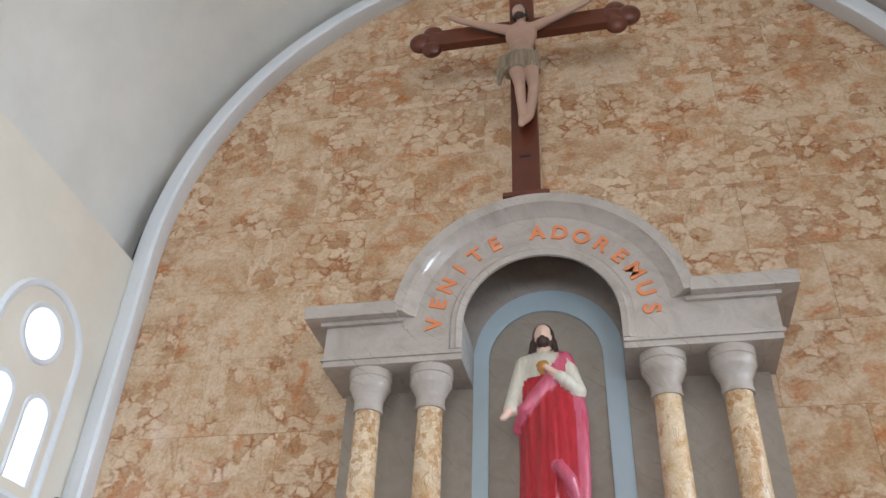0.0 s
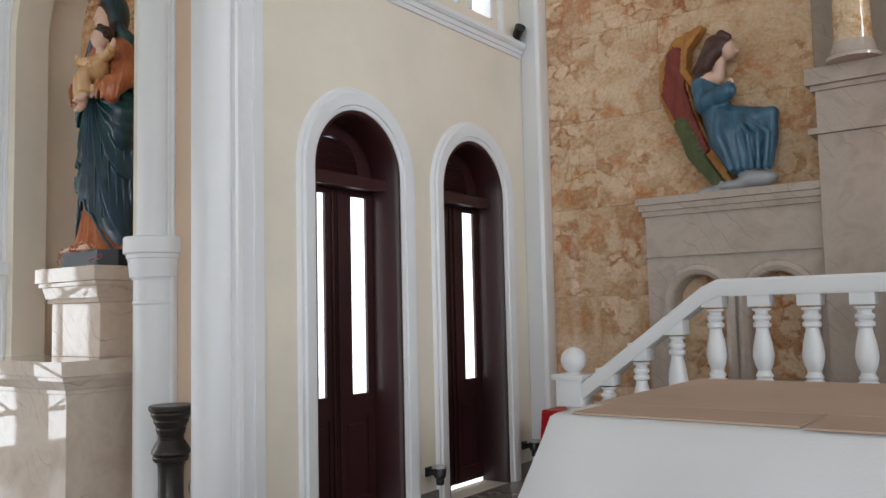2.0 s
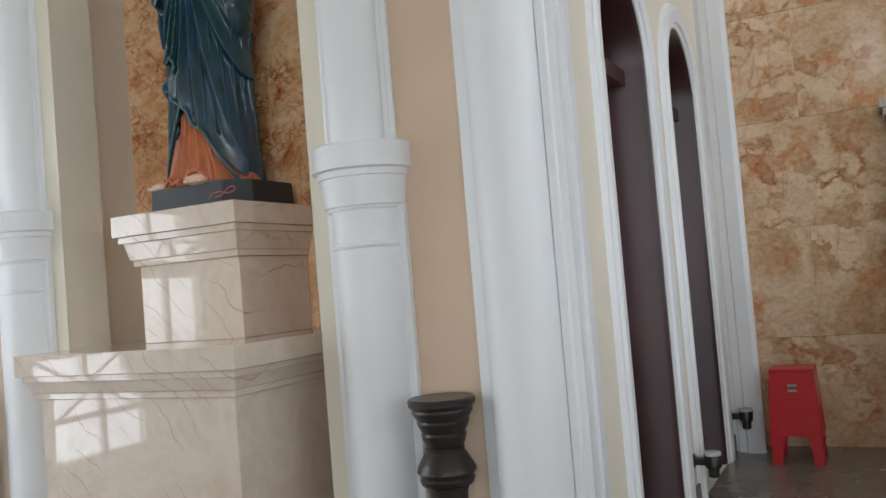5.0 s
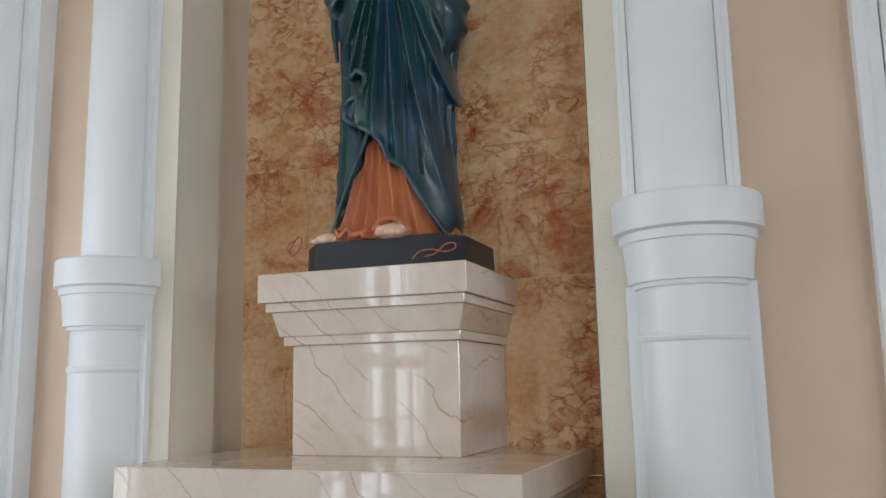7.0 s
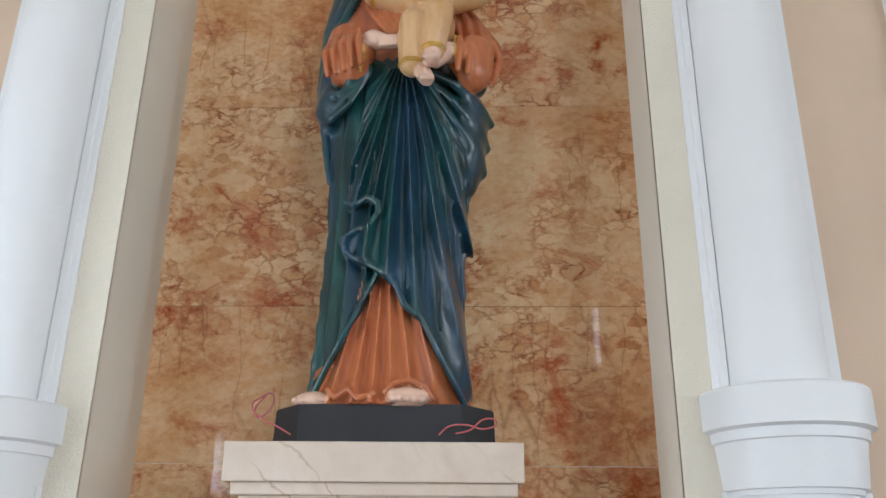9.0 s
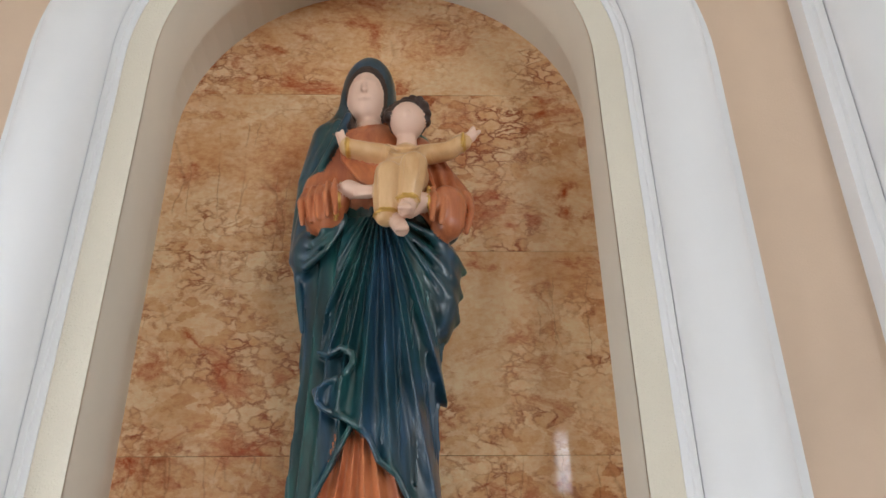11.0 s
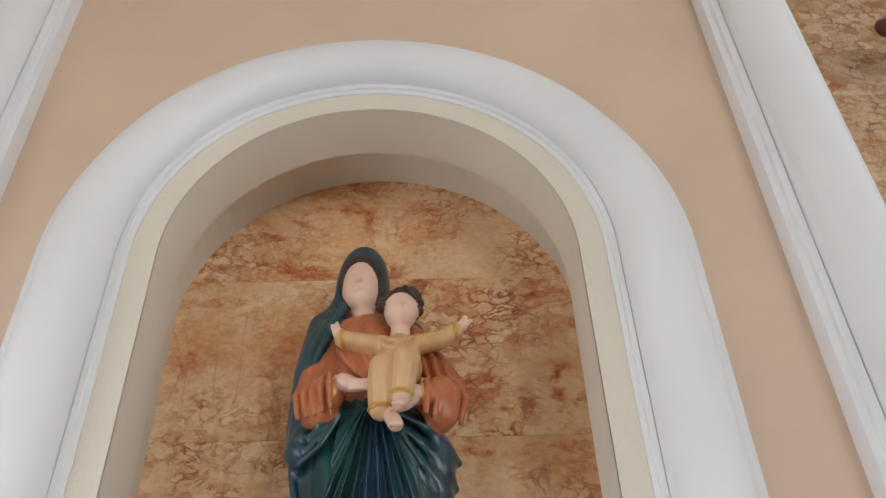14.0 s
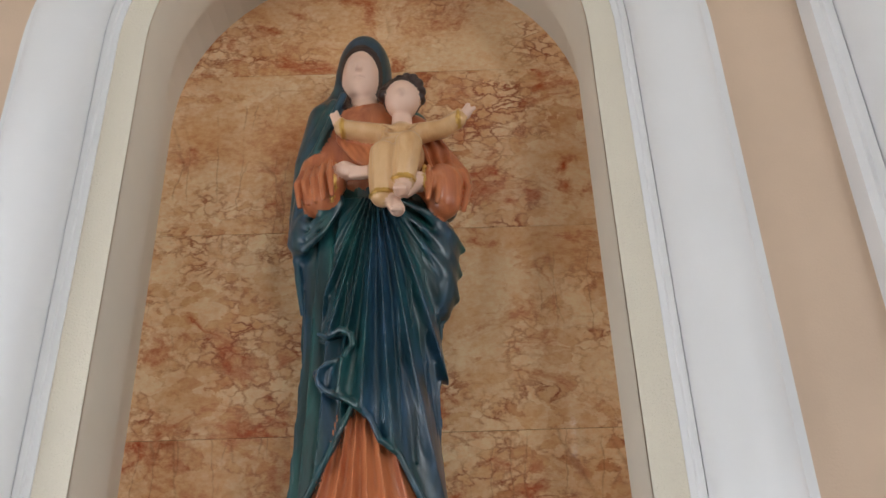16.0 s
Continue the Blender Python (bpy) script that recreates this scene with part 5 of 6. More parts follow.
def red_statue(place):
    gown = robe([(0.0, 0.25, 0.19, 0.02, 0), (0.5, 0.245, 0.18, 0.03, 0), (1.1, 0.235, 0.17, 0.02, 0), (1.3, 0.19, 0.14, 0.01, 0)], [(18, 0.010, 1.2, 0.4), (32, 0.005, -0.8, 1.0)])
    under = robe([(0.0, 0.21, 0.185, 0.02, 0.0), (0.5, 0.18, 0.14, 0.02, 0.0)], [(30, 0.006, 0.2, 0.0)])
    prims = [
        (under, 2, 0.004), (less(gown, wedge(0.14, 0.27, 0.85, 3.0)), 0, 0.004),
        (egg((0.0, 0.0, 1.36), (0.2, 0.13, 0.24)), 2, 0.03), (capsules((-0.15, 0, 1.5, 0.07), (0.15, 0, 1.5, 0.07)), 2, 0.03),
        (capsules((-0.17, 0, 1.48, 0.075), (-0.24, -0.03, 1.2, 0.075), (-0.27, -0.14, 1.03, 0.06)), 2, 0.02),
        (capsules((-0.28, -0.16, 1.0, 0.035), (-0.31, -0.22, 0.93, 0.03), (-0.33, -0.26, 0.9, 0.015)), 3, 0.01),
        (capsules((0.18, 0, 1.46, 0.07), (0.27, -0.05, 1.2, 0.07), (0.14, -0.17, 1.28, 0.05)), 2, 0.02),
        (capsules((0.13, -0.18, 1.29, 0.03), (0.03, -0.2, 1.36, 0.026)), 3, 0.01),
        (capsules((0.16, 0.02, 1.52, 0.085), (0.05, -0.13, 1.25, 0.06), (-0.16, -0.14, 1.02, 0.05), (-0.22, -0.03, 0.9, 0.05)), 1, 0.03),
        (capsules((0.2, 0.0, 1.45, 0.07), (0.27, -0.02, 1.0, 0.07), (0.27, -0.03, 0.5, 0.06), (0.25, -0.03, 0.05, 0.05)), 1, 0.03),
        (capsules((0.1, -0.19, 0.52, 0.05), (0.18, -0.18, 0.42, 0.05), (0.22, -0.12, 0.25, 0.045)), 1, 0.02),
        (egg((0.0, -0.13, 1.39), (0.045, 0.02, 0.05)), 4, 0.004),
        (capsules((0, 0, 1.55, 0.06), (0.0, 0, 1.66, 0.05)), 3, 0.01),
        (egg((0, 0.02, 1.75), (0.098, 0.105, 0.135)), 5, 0.01),
        (capsules((-0.085, 0.0, 1.7, 0.03), (-0.105, -0.01, 1.55, 0.032)), 5, 0.01), (capsules((0.085, 0.0, 1.7, 0.03), (0.105, -0.01, 1.55, 0.032)), 5, 0.01),
        (egg((0, -0.03, 1.735), (0.07, 0.08, 0.11)), 3, 0.004), (egg((0, -0.065, 1.665), (0.055, 0.05, 0.045)), 5, 0.01),
        (capsules((0, -0.1, 1.755, 0.007), (0, -0.117, 1.72, 0.012)), 3, 0.01),
    ]
    return sculpt("statue", prims, (-0.4, -0.32, -0.01), (0.4, 0.26, 1.9), 0.012, [CRIMSON, ROSE, IVORY, FLESH, WINGGOLD, HAIR], "painted statue in a crimson robe over an ivory tunic", "statue", place)


def kneeling_angel(place):
    """Relief figure in profile; x along the wall, z up."""
    S = 0.00188
    X = lambda c: (c - 378) * S
    Z = lambda c: (790 - c) * S + 0.03
    c2 = lambda *pts: capsules(*[(X(a), y, Z(b), r * S) for a, b, y, r in pts])
    blade = c2((295, 55, -0.02, 22), (215, 110, 0.0, 45), (180, 200, 0.0, 66), (185, 330, 0.0, 74), (235, 470, 0.0, 62), (300, 590, 0.0, 48), (360, 690, 0.0, 40), (425, 775, 0.0, 18))
    flat = lambda f, y0, y1: (lambda P: np.maximum(f(np.stack([P[..., 0], np.zeros_like(P[..., 0]), P[..., 2]], -1)), np.abs(P[..., 1] - (y0 + y1) / 2) - (y1 - y0) / 2))
    ridge = lambda f: (lambda P: f(P) + 0.006 * np.abs(np.sin(38 * (P[..., 0] * 0.8 + P[..., 2] * 0.6))) * (P[..., 1] < 0) + 0.004 * np.abs(np.sin(60 * (P[..., 2] - P[..., 0] * 0.4))))
    inner = c2((200, 160, 0, 46), (185, 320, 0, 58), (240, 470, 0, 46), (310, 600, 0, 30))
    gown = c2((335, 330, -0.05, 58), (390, 450, -0.06, 70), (440, 560, -0.07, 95), (480, 660, -0.06, 78))
    prims = [
        (ridge(flat(blade, -0.03, 0.05)), 3, 0.01), (ridge(flat(inner, -0.055, 0.05)), 1, 0.01),
        (ridge(flat(c2((215, 480, 0, 36), (275, 620, 0, 38), (385, 775, 0, 24)), -0.06, 0.05)), 2, 0.01),
        (ridge(flat(c2((325, 50, 0, 16), (250, 130, 0, 18), (240, 230, 0, 18), (280, 300, 0, 18)), -0.075, 0.05)), 3, 0.01),
        (gown, 0, 0.03), (c2((400, 480, -0.07, 62), (520, 500, -0.09, 55), (625, 490, -0.09, 26)), 0, 0.03),
        (c2((625, 490, -0.09, 24), (615, 590, -0.08, 30), (590, 700, -0.06, 26)), 0, 0.03),
        (c2((560, 500, -0.09, 40), (550, 600, -0.08, 50), (520, 700, -0.06, 42)), 0, 0.03),
        *[(c2((385 + 26 * i, 440 + 10 * i, -0.165 - 0.004 * i, 8), (412 + 40 * i, 575, (-0.243, -0.238, -0.212, -0.192, -0.17, -0.15)[i], 10), (452 + 28 * i, 715, -0.185 + 0.01 * i, 12)), 0, 0.014) for i in range(6)],
        (c2((320, 330, -0.1, 40), (345, 415, -0.14, 42), (455, 375, -0.17, 38)), 0, 0.02),
        (c2((465, 370, -0.17, 20), (470, 335, -0.17, 14)), 5, 0.01),
        (c2((320, 295, -0.08, 34), (400, 300, -0.09, 30), (415, 215, -0.08, 24)), 5, 0.02),
        (egg((X(440), -0.08, Z(175)), (0.075, 0.06, 0.09), -0.3), 5, 0.01),
        (egg((X(418), -0.075, Z(155)), (0.108, 0.098, 0.10), -0.4), 4, 0.01), (c2((405, 185, -0.13, 30), (355, 245, -0.13, 30), (312, 292, -0.11, 20)), 4, 0.012), (c2((430, 115, -0.12, 22), (460, 128, -0.11, 14)), 4, 0.01), (c2((390, 150, -0.08, 45), (340, 215, -0.07, 32), (300, 245, -0.06, 18)), 4, 0.02),
        (egg((X(455), -0.085, Z(185)), (0.065, 0.07, 0.08), -0.3), 5, 0.004),
        (c2((478, 175, -0.085, 10), (490, 195, -0.085, 10)), 5, 0.01),
        (egg((X(545), -0.06, Z(760)), (0.16, 0.11, 0.07)), 6, 0.02), (egg((X(330), -0.03, Z(800)), (0.11, 0.08, 0.05)), 6, 0.02), (egg((X(450), -0.04, Z(780)), (0.14, 0.1, 0.05)), 6, 0.02),
    ]
    return sculpt("angel_statue", prims, (-0.56, -0.3, -0.01), (0.56, 0.07, 1.52), 0.0095, [BLUE, WINGRED, WINGGREEN, WINGGOLD, AUBURN, FLESH, CLOUD], "painted kneeling angel relief with red and green wings", "statue", place)


def corpus(place):
    prims = [
        (egg((0, -0.08, 1.25), (0.15, 0.09, 0.2)), 0, 0.03), (capsules((0, -0.08, 1.05, 0.11), (0, -0.09, 0.88, 0.115)), 0, 0.04),
        (capsules((-0.12, -0.08, 1.36, 0.055), (-0.35, -0.08, 1.47, 0.042), (-0.62, -0.07, 1.62, 0.032), (-0.7, -0.08, 1.68, 0.03)), 0, 0.02),
        (capsules((0.12, -0.08, 1.36, 0.055), (0.35, -0.08, 1.47, 0.042), (0.62, -0.07, 1.62, 0.032), (0.7, -0.08, 1.68, 0.03)), 0, 0.02),
        (capsules((-0.06, -0.1, 0.80, 0.072), (-0.015, -0.21, 0.47, 0.052), (-0.005, -0.1, 0.14, 0.036), (-0.01, -0.17, 0.0, 0.03)), 0, 0.006),
        (capsules((0.075, -0.1, 0.80, 0.075), (0.11, -0.19, 0.43, 0.052), (0.06, -0.1, 0.14, 0.036), (0.02, -0.15, 0.04, 0.028)), 0, 0.006),
        (robe([(0.72, 0.17, 0.13, 0, -0.09), (0.95, 0.16, 0.125, 0, -0.09)], [(26, 0.014, 4.0, 0.0)]), 1, 0.01),
        (capsules((-0.16, -0.1, 0.95, 0.04), (-0.2, -0.1, 0.75, 0.04), (-0.21, -0.1, 0.6, 0.02)), 1, 0.02),
        (capsules((0, -0.08, 1.42, 0.045), (0, -0.1, 1.5, 0.04)), 0, 0.01),
        (egg((-0.01, -0.09, 1.58), (0.085, 0.09, 0.115)), 2, 0.01), (egg((-0.015, -0.125, 1.56), (0.062, 0.07, 0.09)), 0, 0.004), (egg((-0.015, -0.14, 1.49), (0.045, 0.045, 0.04)), 2, 0.01),
    ]
    return sculpt("corpus_statue", prims, (-0.78, -0.3, -0.05), (0.78, 0.04, 1.76), 0.013, [PALEFLESH, LINEN, HAIR], "painted crucified figure with a brown loincloth", "statue", place)

# ---- figures in place ----
madonna((-7.605, 3.70, 2.02))
bm = bmesh.new()
octo = [(-0.347, -0.10), (-0.25, -0.215), (0.25, -0.215), (0.347, -0.10), (0.347, 0.24), (0.25, 0.31), (-0.25, 0.31), (-0.347, 0.24)]
lo, hi = [[bm.verts.new((x * k, y * k, z)) for x, y in octo] for z, k in ((0, 1.0), (0.128, 0.985))]
bm.faces.new(lo[::-1]), bm.faces.new(hi)
for i in range(8):
    bm.faces.new((lo[i], lo[(i + 1) % 8], hi[(i + 1) % 8], hi[i]))
bmesh.ops.bevel(bm, geom=list(bm.edges), offset=0.004, segments=2, affect="EDGES")
base = tagged(part("black_plinth", bm, BLACKP), "black painted eight-sided statue base on the pedestal", "statue base")
base.location = (-7.615, 3.685, 1.894)
red_statue((RX + 0.0, 6.40, 3.615))
bm = boxes((-0.30, 0.30, -0.22, 0.2, 0, 0.14), bevel=0.03)
base = tagged(part("black_plinth", bm, BLACKP), "black painted statue base on white steps", "statue base")
base.location = (RX + 0.0, 6.41, 3.474)
kneeling_angel((-3.70, 6.73, 2.393)).scale = (0.965, 1, 0.98)

# crucifix on top of the arch
crs = thing("crucifix_cross", "large red-brown wooden cross with lobed ends", "cross", (-1.187, 6.18, 6.713))
part("foot_block", boxes((-0.22, 0.22, -0.09, 0.12, 0, 0.05), bevel=0.01), TEAK, crs)
part("upright", boxes((-0.134, 0.134, -0.055, 0.055, 0.05, 3.169), bevel=0.012), TEAK, crs)
part("crossbeam", boxes((-0.97, -0.136, -0.053, 0.053, 2.302, 2.542), (0.136, 0.97, -0.053, 0.053, 2.302, 2.542), bevel=0.012), TEAK, crs)
for s in (-1, 1):
    bm = bmesh.new()
    for dx, dz, r in ((1.015, 0.12, 0.12), (1.015, -0.12, 0.12), (1.144, 0.0, 0.138), (0.996, 0, 0.138)):
        bmesh.ops.create_uvsphere(bm, u_segments=16, v_segments=10, radius=r, matrix=Matrix.LocRotScale((s * dx, 0, 2.422 + dz), None, (1, 0.62, 1)))
    part("lobed_end", bm, TEAK, crs, "", 60)
part("plate", boxes((-0.055, 0.055, -0.06, -0.054, 0.495, 0.52)), BLACKM, crs)
cp = corpus((-1.187, 6.125, 7.499))
cp.scale = (1.125, 0.93, 1.107)

# red sanctuary lamp
SANCT = glow("red_lamp_glass", (1.0, 0.04, 0.06), 9.0)
BRONZE = paint("dark_bronze", (0.05, 0.025, 0.014), 0.35, 0.3, 60, 0.4, 0.003, 0.0, 0.8)
sl = thing("sanctuary_lamp", "glowing red glass flame lamp on a dark bronze bracket", "wall lamp", (-1.93, 6.45, 2.43))
bm = bmesh.new()
lathe(bm, [(0.01, -0.13), (0.03, -0.10), (0.02, -0.06), (0.05, -0.02), (0.035, 0.02), (0.07, 0.05), (0.075, 0.075), (0.03, 0.08)], 18, Matrix.Translation((0, -0.11, 0)))
box(bm, -0.02, 0.02, -0.11, 0.0, -0.06, -0.03)
part("bracket", bm, BRONZE, sl, "", 40)
bm = bmesh.new()
lathe(bm, [(0.045, 0.08), (0.068, 0.12), (0.07, 0.16), (0.045, 0.21), (0.012, 0.26)], 18, Matrix.Translation((0, -0.11, 0)))
part("glass_flame", bm, SANCT, sl, "glowing red glass", 60)
lamp = new("red_glow", bpy.data.lights.new("red_glow", "POINT"))
lamp.data.energy, lamp.data.color, lamp.data.shadow_soft_size = 0.22, (1, 0.08, 0.1), 0.06
lamp.location = (-1.93, 6.2, 2.63)


# ---- turned dark wooden stands ----
def turned_stand(place):
    t = thing("candle_stand", "dark turned wooden stand on the floor beside the niche", "stand", place, "turned stands beside the niche")
    bm = bmesh.new()
    lathe(bm, [(0.15, 0.0), (0.15, 0.05), (0.13, 0.06), (0.135, 0.09), (0.105, 0.11), (0.11, 0.13), (0.092, 0.15), (0.10, 0.20), (0.125, 0.255), (0.105, 0.295), (0.098, 0.30), (0.10, 0.33), (0.088, 0.345), (0.09, 0.36)], 28)
    part("foot", bm, EBONY, t, "", 35)
    bm = bmesh.new()
    lathe(bm, [(0.082, 0.355), (0.078, 0.38), (0.076, 0.48), (0.08, 0.57), (0.088, 0.60)], 28)
    part("shaft", bm, EBONY, t, "", 35)
    bm = bmesh.new()
    lathe(bm, [(0.09, 0.595), (0.105, 0.605), (0.112, 0.625), (0.105, 0.635), (0.12, 0.655), (0.115, 0.675), (0.09, 0.72), (0.078, 0.735), (0.08, 0.75)], 28)
    part("collar", bm, EBONY, t, "", 35)
    bm = bmesh.new()
    lathe(bm, [(0.072, 0.745), (0.085, 0.775), (0.092, 0.80), (0.088, 0.81), (0.098, 0.83), (0.108, 0.85), (0.104, 0.86), (0.118, 0.88), (0.125, 0.895), (0.122, 0.905), (0.136, 0.92), (0.138, 0.94), (0.13, 0.948), (0.05, 0.946)], 28)
    part("cup", bm, EBONY, t, "", 35)
    return t


one = turned_stand((-6.07, 3.20, 0))
copy_thing(one, pose(-9.06, 3.15, 0))

# ---- covered table ----
CLOTH = paint("white_cloth", (0.74, 0.75, 0.77), 0.75, 0.25, 220, 0.03, 0.002)
CARD = paint("cardboard", (0.50, 0.37, 0.285), 0.8, 0.25, 90, 0.12, 0.002)
OAK = paint("plain_table_wood", (0.25, 0.15, 0.08), 0.5, 0.3, 50, 0.2)
TX0, TX1, TY0, TY1, TZ = -2.59, 0.9, 1.785, 2.93, 1.228
tb = thing("table", "long wooden table in front of the altar steps", "table", ((TX0 + TX1) / 2, (TY0 + TY1) / 2, 0))
hw, hd = (TX1 - TX0) / 2 - 0.02, (TY1 - TY0) / 2 - 0.02
part("tabletop", boxes((-hw, hw, -hd, hd, TZ - 0.05, TZ - 0.004), bevel=0.005), OAK, tb)
for sx in (-1, 1):
    for sy in (-1, 1):
        part("leg", boxes((sx * (hw - 0.1) - 0.04, sx * (hw - 0.1) + 0.04, sy * (hd - 0.1) - 0.04, sy * (hd - 0.1) + 0.04, 0, TZ - 0.05), bevel=0.004), OAK, tb)
bm = bmesh.new()
def contour(grow, z, amp, n=260):
    w, d, r = (TX1 - TX0) / 2, (TY1 - TY0) / 2, 0.06
    ring = []
    for i in range(n):
        s = 2 * math.pi * i / n
        # superellipse contour
        c, q = math.cos(s), math.sin(s)
        k = (abs(c) ** 30 + abs(q) ** 30) ** (-1 / 30)
        x, y = c * k * w, q * k * d
        nx, ny = (math.copysign(1, c), 0) if abs(c) > abs(q) else (0, math.copysign(1, q))
        wave = 1.35 * amp * (math.sin(s * 17 + 0.7) + 0.6 * math.sin(s * 29 + 2) + 0.5 * math.sin(s * 41 + 4))
        ring.append(bm.verts.new(((TX0 + TX1) / 2 + x * (1 + 0.0) + nx * (grow + wave), (TY0 + TY1) / 2 + y + ny * (grow + wave), z + amp * 0.2 * math.sin(s * 23))))
    return ring
rings = [contour(-0.04, TZ + 0.004, 0.0), contour(-0.01, TZ + 0.003, 0.001), contour(0.006, TZ - 0.006, 0.002), contour(0.03, TZ - 0.06, 0.006), contour(0.08, TZ - 0.16, 0.014), contour(0.15, TZ - 0.30, 0.026), contour(0.21, TZ - 0.48, 0.034), contour(0.25, 0.33, 0.042), contour(0.255, 0.30, 0.042)]
for a, b in zip(rings, rings[1:]):
    for i in range(len(a)):
        j = (i + 1) % len(a)
        bm.faces.new((a[i], a[j], b[j], b[i]))
bm.faces.new(rings[0])
cl = tagged(part("tablecloth", bm, CLOTH, None, "", 60), "white cloth draped over the table with loose folds", "tablecloth")
for k, (x0, x1, y0, y1, dz, turn) in enumerate(((-2.57, -1.30, 2.035, 2.86, 0.006, 0.0), (-2.52, -1.99, 1.81, 2.03, 0.006, -0.015), (-1.98, -1.29, 1.785, 2.025, 0.006, 0.0), (-1.30, 0.45, 1.78, 2.84, 0.011, 0.0))):
    bm = boxes((-(x1 - x0) / 2, (x1 - x0) / 2, -(y1 - y0) / 2, (y1 - y0) / 2, 0, 0.005), bevel=0.0015)
    ob = tagged(part("cardboard_sheet", bm, CARD), "flat brown cardboard sheet laid on the white cloth", "cardboard", "cardboard on the table")
    ob.location, ob.rotation_euler = ((x0 + x1) / 2, (y0 + y1) / 2, TZ + dz - 0.001), (0, 0, turn)

# ---- red plastic stools, stacked ----
REDP = paint("red_plastic", (0.52, 0.012, 0.018), 0.3, 0.1, 60, 0.08)
LABEL = paint("grey_green_sticker", (0.25, 0.42, 0.36), 0.5)
def stool():
    t = thing("plastic_stool", "red plastic stool in a stack by the marble wall", "stool", (-5.03, 6.40, 0.0), "stacked red stools")
    part("seat", boxes((-0.14, 0.14, -0.14, 0.14, 0.43, 0.45), bevel=0.008), REDP, t)
    for r in range(4):
        m = Matrix.Rotation(r * math.pi / 2, 4, "Z")
        prof = [(-0.14, 0.43), (0.14, 0.43), (0.158, 0.02), (0.158, 0.0), (0.098, 0.0), (0.09, 0.10), (0.06, 0.19), (-0.06, 0.19), (-0.09, 0.10), (-0.098, 0.0), (-0.158, 0.0), (-0.158, 0.02)]
        bm = bmesh.new()
        front = [bm.verts.new((x, -0.14 - 0.025 * (0.43 - z) / 0.43, z)) for x, z in prof]
        back = [bm.verts.new((x * 0.985, -0.133 - 0.025 * (0.43 - z) / 0.43, z)) for x, z in prof]
        bm.faces.new(front)
        bm.faces.new(back[::-1])
        for i in range(len(prof)):
            j = (i + 1) % len(prof)
            bm.faces.new((front[i], front[j], back[j], back[i]))
        bm.transform(m)
        part("side", bm, REDP, t)
    return t
s0 = stool()
for k in range(1, 4):
    top_stool = copy_thing(s0, pose(-5.03 + random.uniform(-0.004, 0.004), 6.40, 0.062 * k, 0, 0, random.uniform(-2, 2)))
bm = boxes((-0.028, 0.028, -0.152, -0.142, 0.335, 0.35), (-0.028, 0.028, -0.154, -0.144, 0.30, 0.315))
part("sticker", bm, LABEL, top_stool, "small grey-green sticker")

# ---- small fittings ----
def uplight(y):
    t = thing("floor_uplight", "small black uplight with a clear cup bracketed to the wall", "uplight", (SX, y, 0.285), "uplights beside the doors")
    part("arm", boxes((0.003, 0.09, -0.02, 0.02, -0.02, 0.02), (0.003, 0.02, -0.035, 0.035, -0.035, 0.035), bevel=0.003), BLACKM, t)
    bm = bmesh.new()
    lathe(bm, [(0.018, -0.09), (0.03, -0.085), (0.032, -0.04), (0.045, -0.03), (0.05, 0.03), (0.047, 0.035)], 20, Matrix.Translation((0.12, 0, 0)))
    part("cup", bm, BLACKM, t, "", 40)
    bm = bmesh.new()
    lathe(bm, [(0.048, 0.035), (0.05, 0.04), (0.045, 0.055), (0.02, 0.06)], 20, Matrix.Translation((0.12, 0, 0)))
    part("lens", bm, paint("clear_cup", (0.5, 0.5, 0.5), 0.1), t, "", 40)
    return t


for y in (3.64, 5.06, 6.47):
    uplight(y)
SKIRT = granite("grey_skirting_granite", (0.16, 0.15, 0.15), (0.32, 0.31, 0.30), 120, 0.4)
for y0, y1 in ((3.50, 3.76), (4.93, 5.20), (6.37, 6.60)):
    structure("baseboard", boxes((SX + 0.001, SX + 0.018, y0, y1, 0.0, 0.13), bevel=0.003), SKIRT, "grey granite skirting between the doors", "baseboard")
PLASTIC = paint("white_plastic", (0.75, 0.75, 0.74), 0.35)
MORTAR = paint("grey_mortar", (0.26, 0.25, 0.24), 0.9, 0.6, 40, 0.2)
ou = thing("power_outlet", "white double power outlet set in a rough grey mortar patch", "outlet", (-6.07, NY, 0.375))
bm = bmesh.new()
rim = [bm.verts.new((0.062 * math.cos(a) * (1 + 0.15 * math.sin(5 * a)), -0.003, 0.10 * math.sin(a) * (1 + 0.12 * math.sin(3 * a + 1)))) for a in [2 * math.pi * i / 28 for i in range(28)]]
bm.faces.new(rim)
r = bmesh.ops.extrude_face_region(bm, geom=list(bm.faces))
for v in r["geom"]:
    if isinstance(v, bmesh.types.BMVert):
        v.co.y = 0.002
part("mortar_patch", bm, MORTAR, ou)
plate = part("plate", boxes((-0.036, 0.036, -0.013, -0.003, -0.06, 0.06), bevel=0.003), PLASTIC, ou)
for dz in (-0.025, 0.025):
    for dx in (-0.008, 0.008):
        part("slot", boxes((dx - 0.002, dx + 0.002, -0.0145, -0.0125, dz - 0.007, dz + 0.007)), BLACKM, plate)

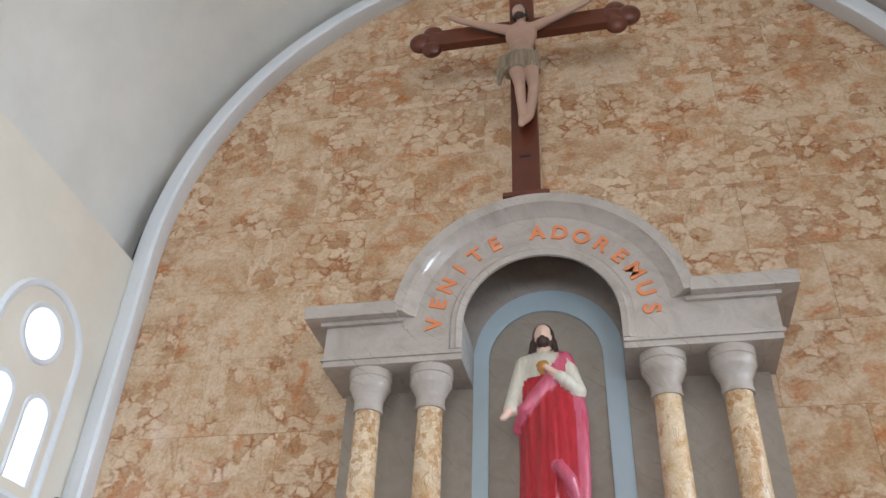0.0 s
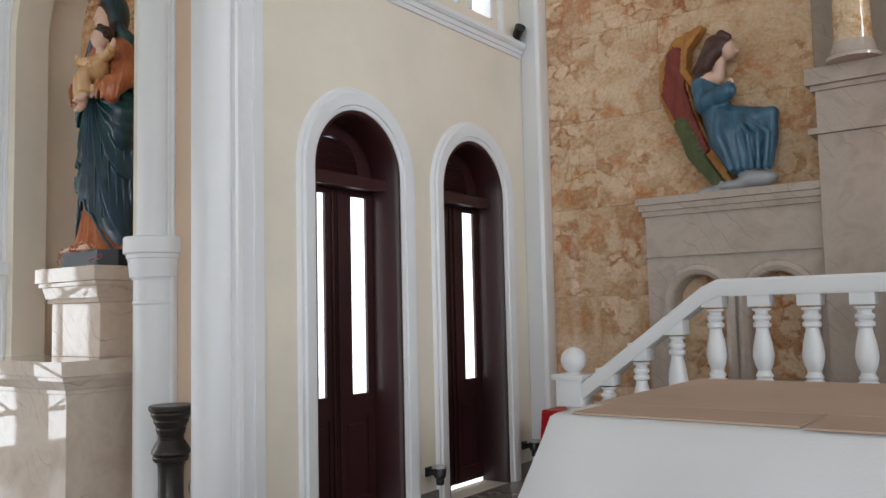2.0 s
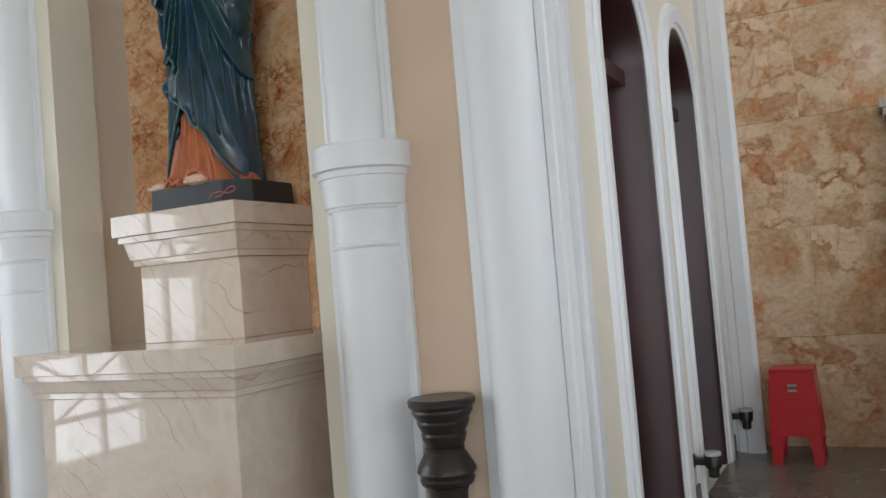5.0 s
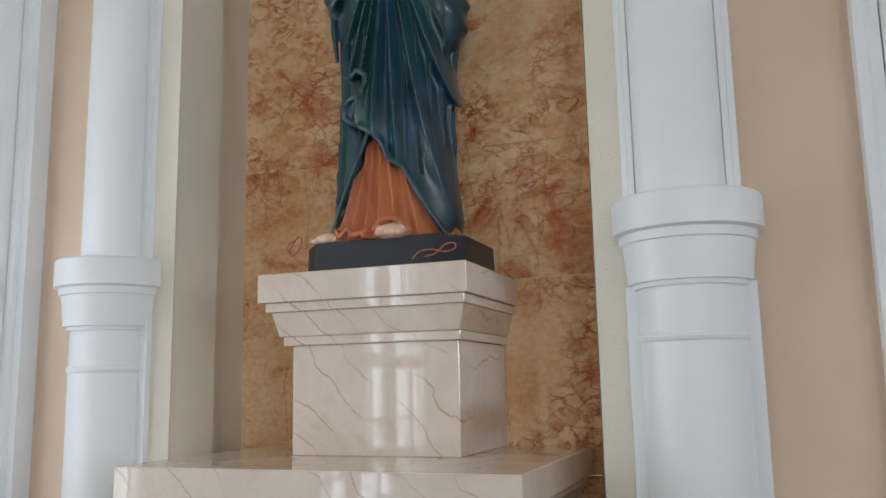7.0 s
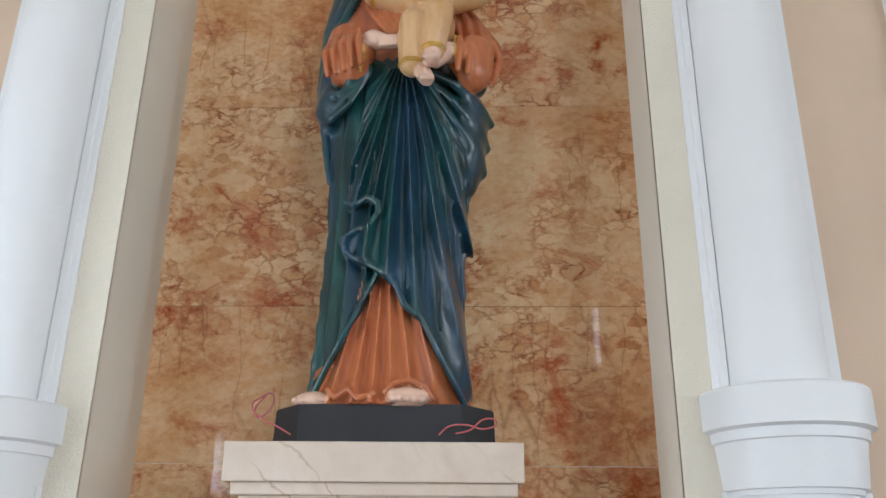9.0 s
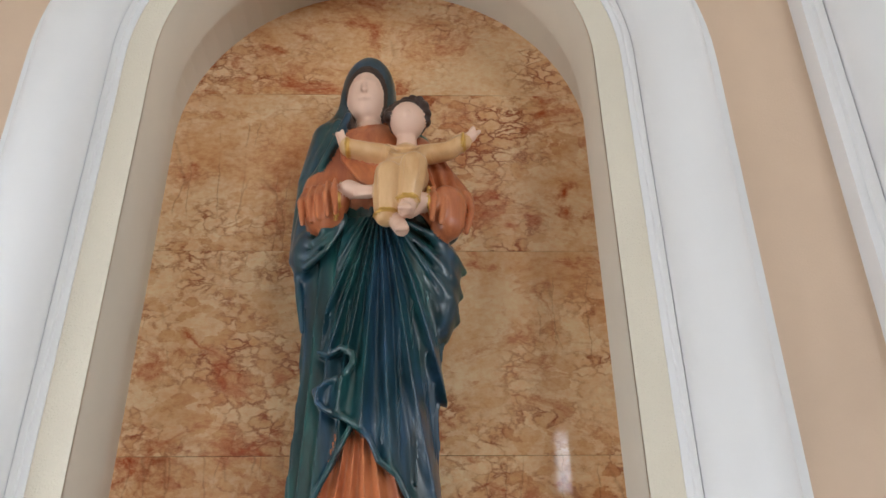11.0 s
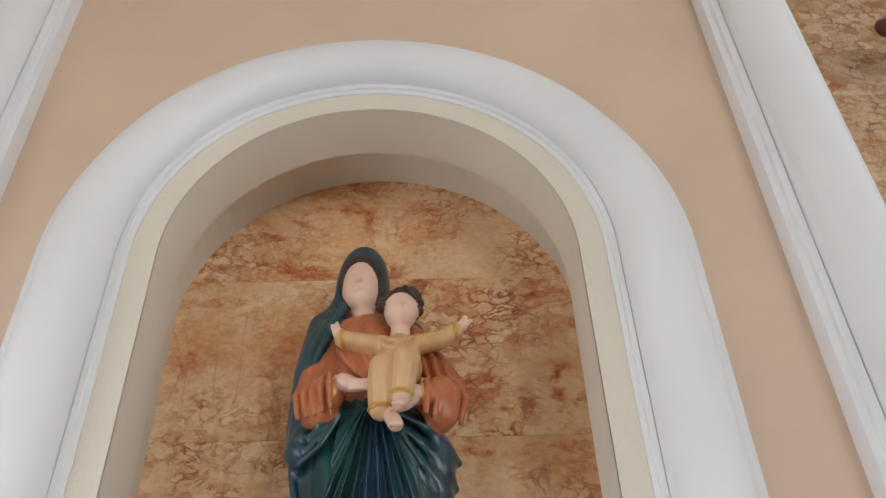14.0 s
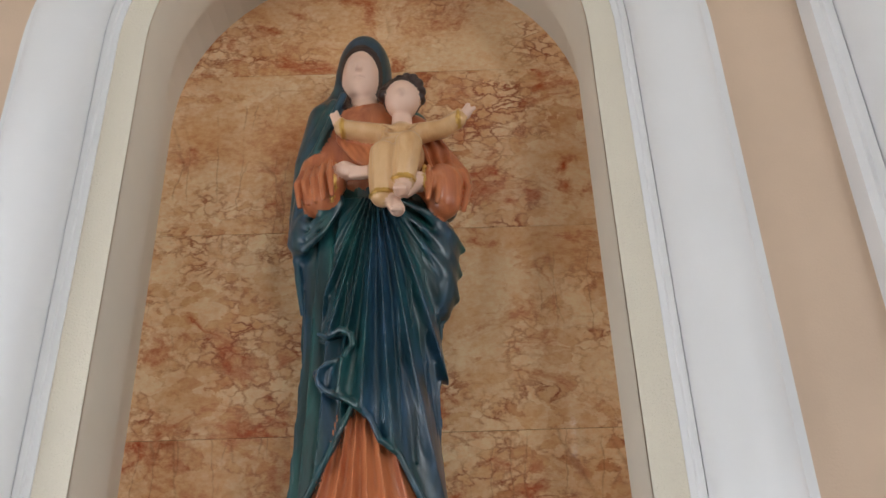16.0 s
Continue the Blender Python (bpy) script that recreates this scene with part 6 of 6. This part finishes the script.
# thin reddish wires on the pedestal
PINK = paint("pink_wire", (0.50, 0.12, 0.12), 0.4)
def wire(points):
    cu = bpy.data.curves.new("wire", "CURVE")
    cu.dimensions, cu.bevel_depth, cu.bevel_resolution = "3D", 0.0028, 2
    sp = cu.splines.new("BEZIER")
    sp.bezier_points.add(len(points) - 1)
    for bp, p in zip(sp.bezier_points, points):
        bp.co, bp.handle_left_type, bp.handle_right_type = p, "AUTO", "AUTO"
    cu.materials.append(PINK)
    return tagged(new("wire", cu), "thin pink electric wire lying on the pedestal top", "wire", "wires on the pedestal")
wire([(-7.88, 3.455, 1.927), (-7.93, 3.47, 1.955), (-7.97, 3.5, 1.975), (-8.02, 3.53, 2.03), (-8.0, 3.54, 2.05), (-7.96, 3.53, 2.06), (-7.985, 3.52, 1.99), (-8.01, 3.53, 2.0), (-7.97, 3.52, 2.065)])
wire([(-7.44, 3.445, 1.926), (-7.41, 3.44, 1.95), (-7.36, 3.44, 1.955), (-7.30, 3.445, 1.945), (-7.27, 3.45, 1.965), (-7.30, 3.45, 1.975), (-7.35, 3.445, 1.94), (-7.39, 3.44, 1.93)])

# white frames in the nave windows; the east ones are unseen and added
def nave_window(c, name, west):
    x, z0, z1 = (WEST - 0.14, 0.12, 3.1) if west else (EAST + 0.14, 0.9, 4.9)
    t = structure(name, bmesh.new(), WHITE, "tall white framed nave window with crossed bars", "window")
    part("mullion", boxes((x - 0.03, x + 0.03, c - 0.04, c + 0.30, z0, z1)), WHITE, t)
    for z, h in ((z0 + 0.04, 0.04), (z0 + 0.42, 0.025), (z0 + 0.95, 0.025), (z0 + 1.63, 0.08), (z0 + 2.21, 0.05), (z1 - 0.04, 0.04)):
        for a, b in ((-1.02, -0.041), (0.301, 1.02)):
            part("glazing_bar", boxes((x - 0.03, x + 0.03, c + a, c + b, z - h, z + h)), WHITE, t)
    for a in (-0.53, 0.64):
        part("glazing_bar", boxes((x - 0.027, x + 0.027, c + a - 0.025, c + a + 0.025, z0, z1)), WHITE, t)
    for a in (-1.02, 0.97):
        part("jamb", boxes((x - 0.028, x + 0.028, c + a, c + a + 0.05, z0, z1)), WHITE, t)
    for a, b in ((-0.97, -0.04), (0.30, 0.97)):
        for k in (-1, 1):
            bm = bmesh.new()
            long = math.hypot(b - a, 0.55)
            box(bm, -0.012, 0.012, -long / 2, long / 2, -0.014, 0.014)
            ob = part("cross_bar", bm, WHITE, t)
            ob.location, ob.rotation_euler = (x + 0.02 * k, c + (a + b) / 2, z0 + 0.66), (k * math.atan2(0.55, b - a), 0, 0)


for k, wy in enumerate(NAVE_WINDOWS):
    nave_window(wy, "window_%d" % (3 + 2 * k), True)
    nave_window(wy, "window_%d" % (4 + 2 * k), False)

# leaded coloured panes high in the rear wall
AMBERGLASS = glow("daylit_amber_glass", (0.80, 0.85, 0.42), 7.0)
CLEARGLASS = glow("daylit_pale_glass", (0.86, 0.93, 1.0), 9.0)
rear = structure("window_9", bmesh.new(), WHITE, "narrow leaded window with amber and pale panes", "window")
place = lambda a, b, v: Vector((a, SOUTH - 0.1 - v, b))
part("pane", holed(arch_loop(-3.88, 4.84, 5.84, 0.118, 12), [], place, 0.006), AMBERGLASS, rear, "amber leaded pane")
part("pane", holed(rect(-3.998, -3.762, 4.665, 4.80), [], place, 0.006), CLEARGLASS, rear, "clear bottom pane")
part("pane", holed(LENS, [], place, 0.006), CLEARGLASS, rear, "pale curved pane")
for z in [4.82 + 0.1 * k for k in range(11)]:
    part("lead", boxes((-3.998, -3.762, SOUTH - 0.1, SOUTH - 0.085, z - 0.012, z + 0.012)), BLACKM, rear)
for z in (6.56, 6.80, 7.06, 7.30):
    part("lead", boxes((-4.16, -3.66, SOUTH - 0.1, SOUTH - 0.085, z - 0.022, z + 0.022)), BLACKM, rear)
